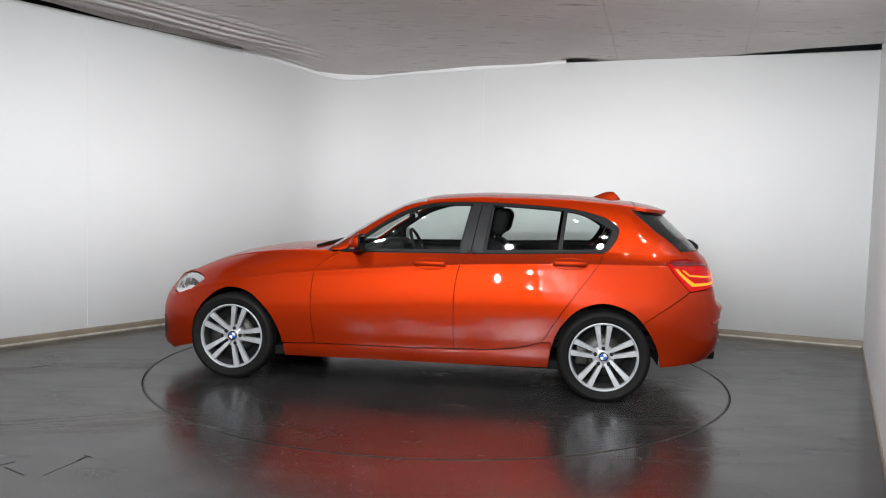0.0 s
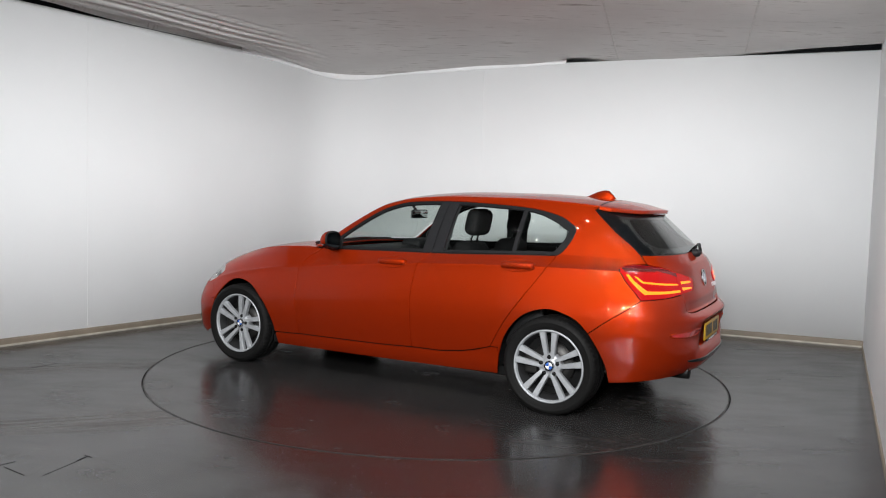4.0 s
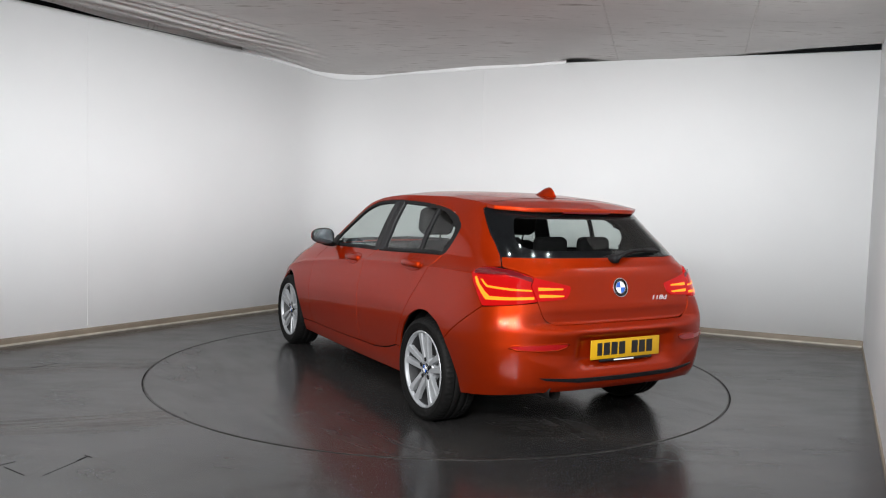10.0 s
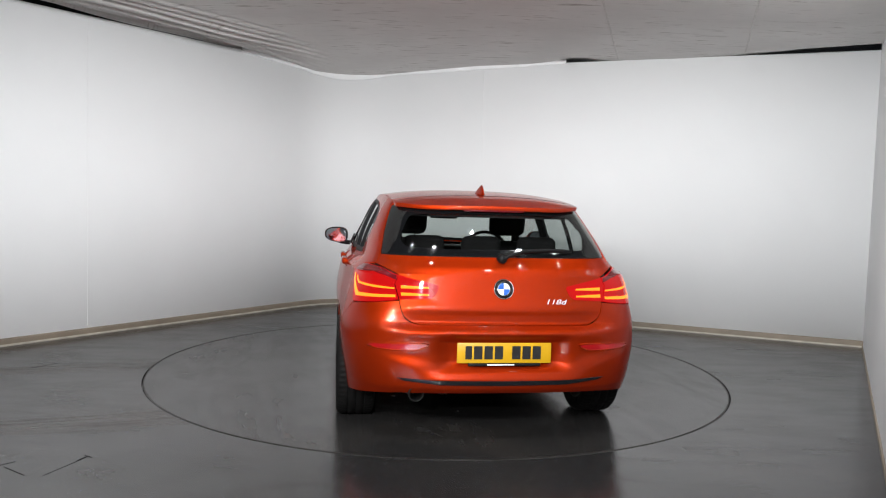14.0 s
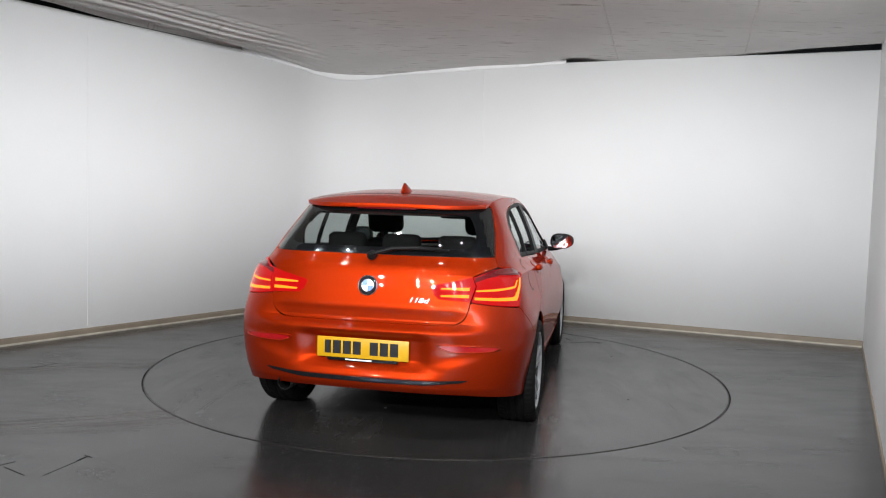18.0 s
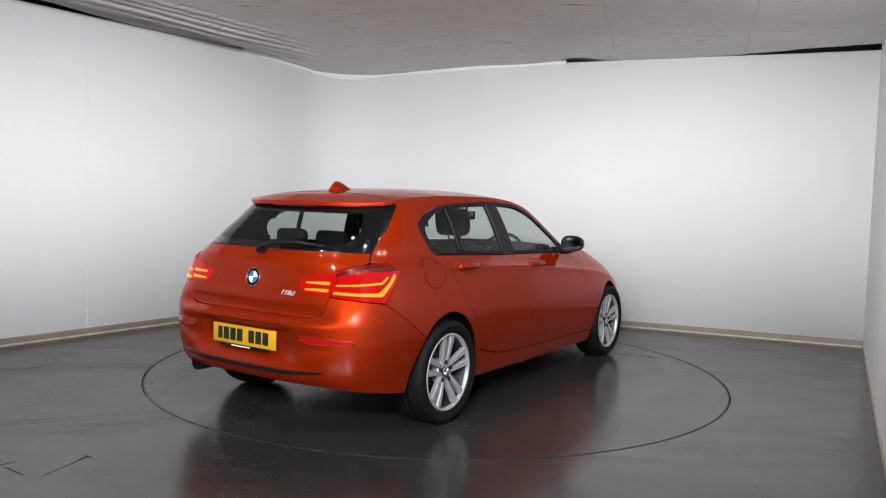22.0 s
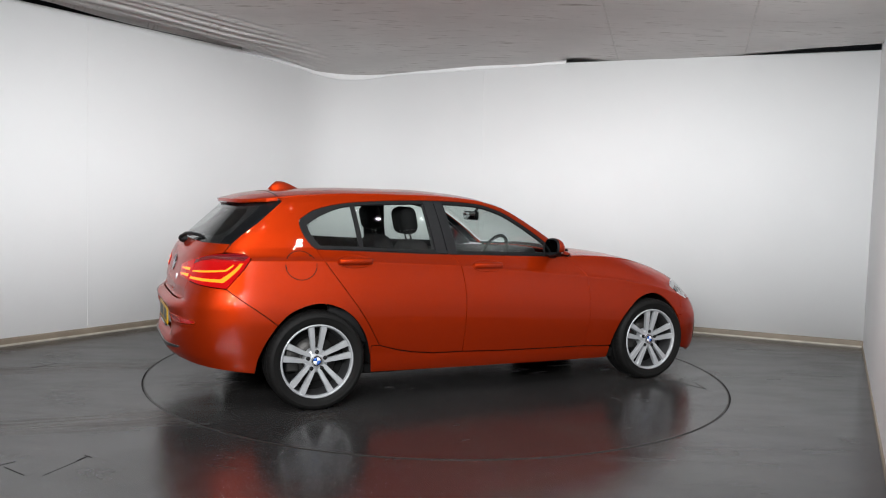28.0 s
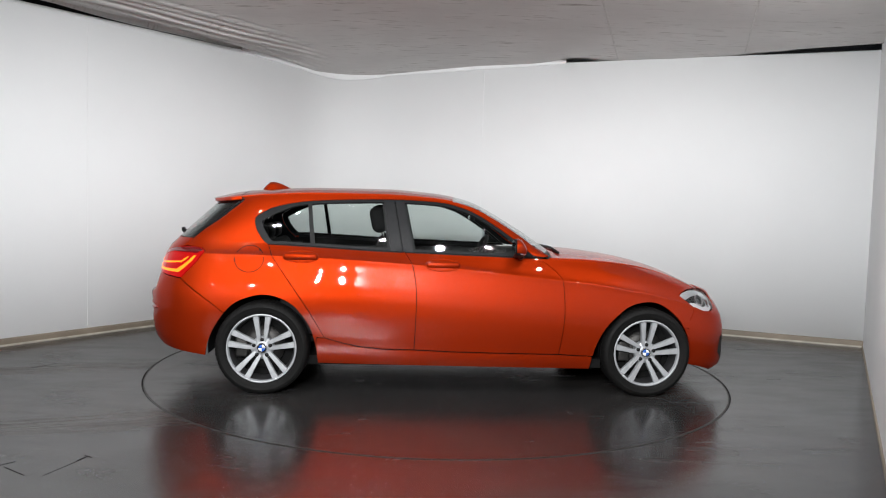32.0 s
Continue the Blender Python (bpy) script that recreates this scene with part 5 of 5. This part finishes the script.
    wiper.matrix_basis = pose(bx, 0.0, 1.045, 0, 0, 180)
    arm = [(-0.743, 0.0, 1.045), (-0.740, -0.03, 1.062), (-0.715, -0.12, 1.088), (-0.690, -0.25, 1.094), (-0.655, -0.38, 1.086)]
    a_ob = part("wiper_arm", tube(arm, 0.011, 8), BLACK, CAR)
    part("wiper_blade", tube([(-0.695, -0.10, 1.075), (-0.672, -0.25, 1.086), (-0.640, -0.42, 1.082)], 0.007, 6), BLACK, a_ob)
    # fuel flap on the right flank
    ring_o = [S(-0.10 + 0.098 * math.cos(a), 0.922 + 0.088 * math.sin(a)) for a in np.linspace(0, 2 * math.pi, 41)[:-1]]
    panel("fuel_flap", ring_o, side_at, PAINT, CAR, -1, cell=0.03, depth=0.004, gap=0.002, off=0.0012, label="round fuel filler flap")
    ring_b = [S(-0.10 + 0.101 * math.cos(a), 0.922 + 0.091 * math.sin(a)) for a in np.linspace(0, 2 * math.pi, 41)[:-1]]
    panel("flap_gap", ring_b, side_at, DARK, CAR, -1, cell=0.03, depth=0.001, gap=0, off=0.0004)
    # door mirrors
    for sd in (1, -1):
        door_mirror(sd)
    # front wipers
    part("front_wiper", tube([(2.13, 0.55, 0.99), (2.10, 0.30, 1.005), (2.12, -0.1, 1.01), (2.10, -0.5, 0.995)], 0.010, 8), BLACK, CAR, "black front wiper")


small_parts()


def seat(x, y, back=True):
    base = part("front_seat", box(0.52, 0.50, 0.16, at=(x + 0.22, y, 0.52), bevel=0.06, seg=4), CLOTH, CAR, "dark cloth front seat")
    bm = box(0.16, 0.48, 0.54, bevel=0.065, seg=4)
    for v in bm.verts:
        v.co.y *= 1 - 0.26 * max(0, (v.co.z + 0.1) / 0.37)
    bmesh.ops.rotate(bm, matrix=Matrix.Rotation(radians(-18), 3, "Y"), verts=bm.verts)
    bmesh.ops.translate(bm, vec=(x - 0.13, y, 0.80), verts=bm.verts)
    part("backrest", bm, CLOTH, base)
    bm = box(0.12, 0.27, 0.20, bevel=0.055, seg=4, m=Matrix.Rotation(radians(-12), 4, "Y"))
    bmesh.ops.translate(bm, vec=(x - 0.25, y, 1.205), verts=bm.verts)
    part("headrest", bm, CLOTH, base)
    for dy in (-0.05, 0.05):
        part("headrest_post", tube([(x - 0.20, y + dy, 1.02), (x - 0.25, y + dy, 1.20)], 0.007, 8), CHROME, base)


def cabin():
    for y in (0.37, -0.37):
        seat(1.02, y)
    part("rear_bench", box(0.48, 1.18, 0.18, at=(0.32, 0, 0.54), bevel=0.06, seg=4), CLOTH, CAR, "dark cloth rear bench")
    bm = box(0.12, 1.2, 0.50, bevel=0.05, seg=4, m=Matrix.Rotation(radians(-22), 4, "Y"))
    bmesh.ops.translate(bm, vec=(0.02, 0, 0.78), verts=bm.verts)
    bench = part("rear_backrest", bm, CLOTH, CAR)
    for y in (0.36, 0.0, -0.36):
        part("rear_headrest", box(0.09, 0.25, 0.12, at=(-0.10, y, 1.08), bevel=0.04, seg=4), CLOTH, bench)
    part("parcel_shelf", box(0.42, 1.15, 0.02, at=(-0.33, 0, 1.0), bevel=0.006), TRIM_IN, CAR, "black parcel shelf")
    part("cabin_floor", box(2.3, 1.4, 0.04, at=(1.0, 0, 0.36)), DARK, CAR, smooth=False)
    part("dashboard", box(0.42, 1.40, 0.26, at=(1.80, 0, 0.84), bevel=0.08, seg=4), TRIM_IN, CAR, "dark moulded dashboard")
    part("instrument_hood", box(0.20, 0.36, 0.10, at=(1.70, -0.37, 0.97), bevel=0.045, seg=4), TRIM_IN, CAR)
    m = pose(1.50, -0.37, 0.93, 0, -65, 0)
    wheel_rim = tube([(0.185 * math.cos(a), 0.185 * math.sin(a), 0) for a in np.linspace(0, 2 * math.pi, 33)[:-1]], 0.014, 8, closed=True)
    bmesh.ops.transform(wheel_rim, matrix=m, verts=wheel_rim.verts)
    sw = part("steering_wheel", wheel_rim, TRIM_IN, CAR, "black steering wheel")
    hubm = join(box(0.12, 0.13, 0.05, bevel=0.02), box(0.03, 0.36, 0.02, bevel=0.006), box(0.18, 0.04, 0.02, at=(-0.09, 0, 0), bevel=0.006))
    bmesh.ops.transform(hubm, matrix=m, verts=hubm.verts)
    part("wheel_boss", hubm, TRIM_IN, sw)
    mir = part("cabin_mirror", box(0.03, 0.23, 0.07, at=(1.50, 0, 1.24), bevel=0.012), BLACK, CAR, "black cabin mirror")
    part("mirror_pane", box(0.003, 0.21, 0.055, at=(1.484, 0, 1.24)), CHROME, mir)
    part("mirror_stalk", tube([(1.52, 0, 1.25), (1.56, 0, 1.30)], 0.012, 8), BLACK, mir)
    for sd in (1, -1):
        for parent_name, x0, x1 in (("front_door_card", 1.0, 1.95), ("rear_door_card", 0.1, 0.95)):
            part(parent_name, box(x1 - x0, 0.04, 0.55, at=((x0 + x1) / 2, sd * 0.715, 0.67), bevel=0.015), TRIM_IN, CAR)
        part("boot_trim", box(0.75, 0.03, 0.5, at=(-0.28, sd * 0.60, 0.72)), TRIM_IN, CAR)


cabin()
for child in CAR.children:
    child.location = child.location + Vector((*CAR_AT, 0))


# ---- movement ----
TURN0, RATE = 172.19, -5.2584


def motions():
    rows = [(i * 0.5, TURN0 + RATE * i * 0.5) for i in range(65)]
    walk(CAR, [(t, pose(CENTRE.x, CENTRE.y, 0, 0, 0, a)) for t, a in rows])
    walk(TABLE, [(t, pose(CENTRE.x, CENTRE.y, 0, 0, 0, a - TURN0)) for t, a in rows])


motions()
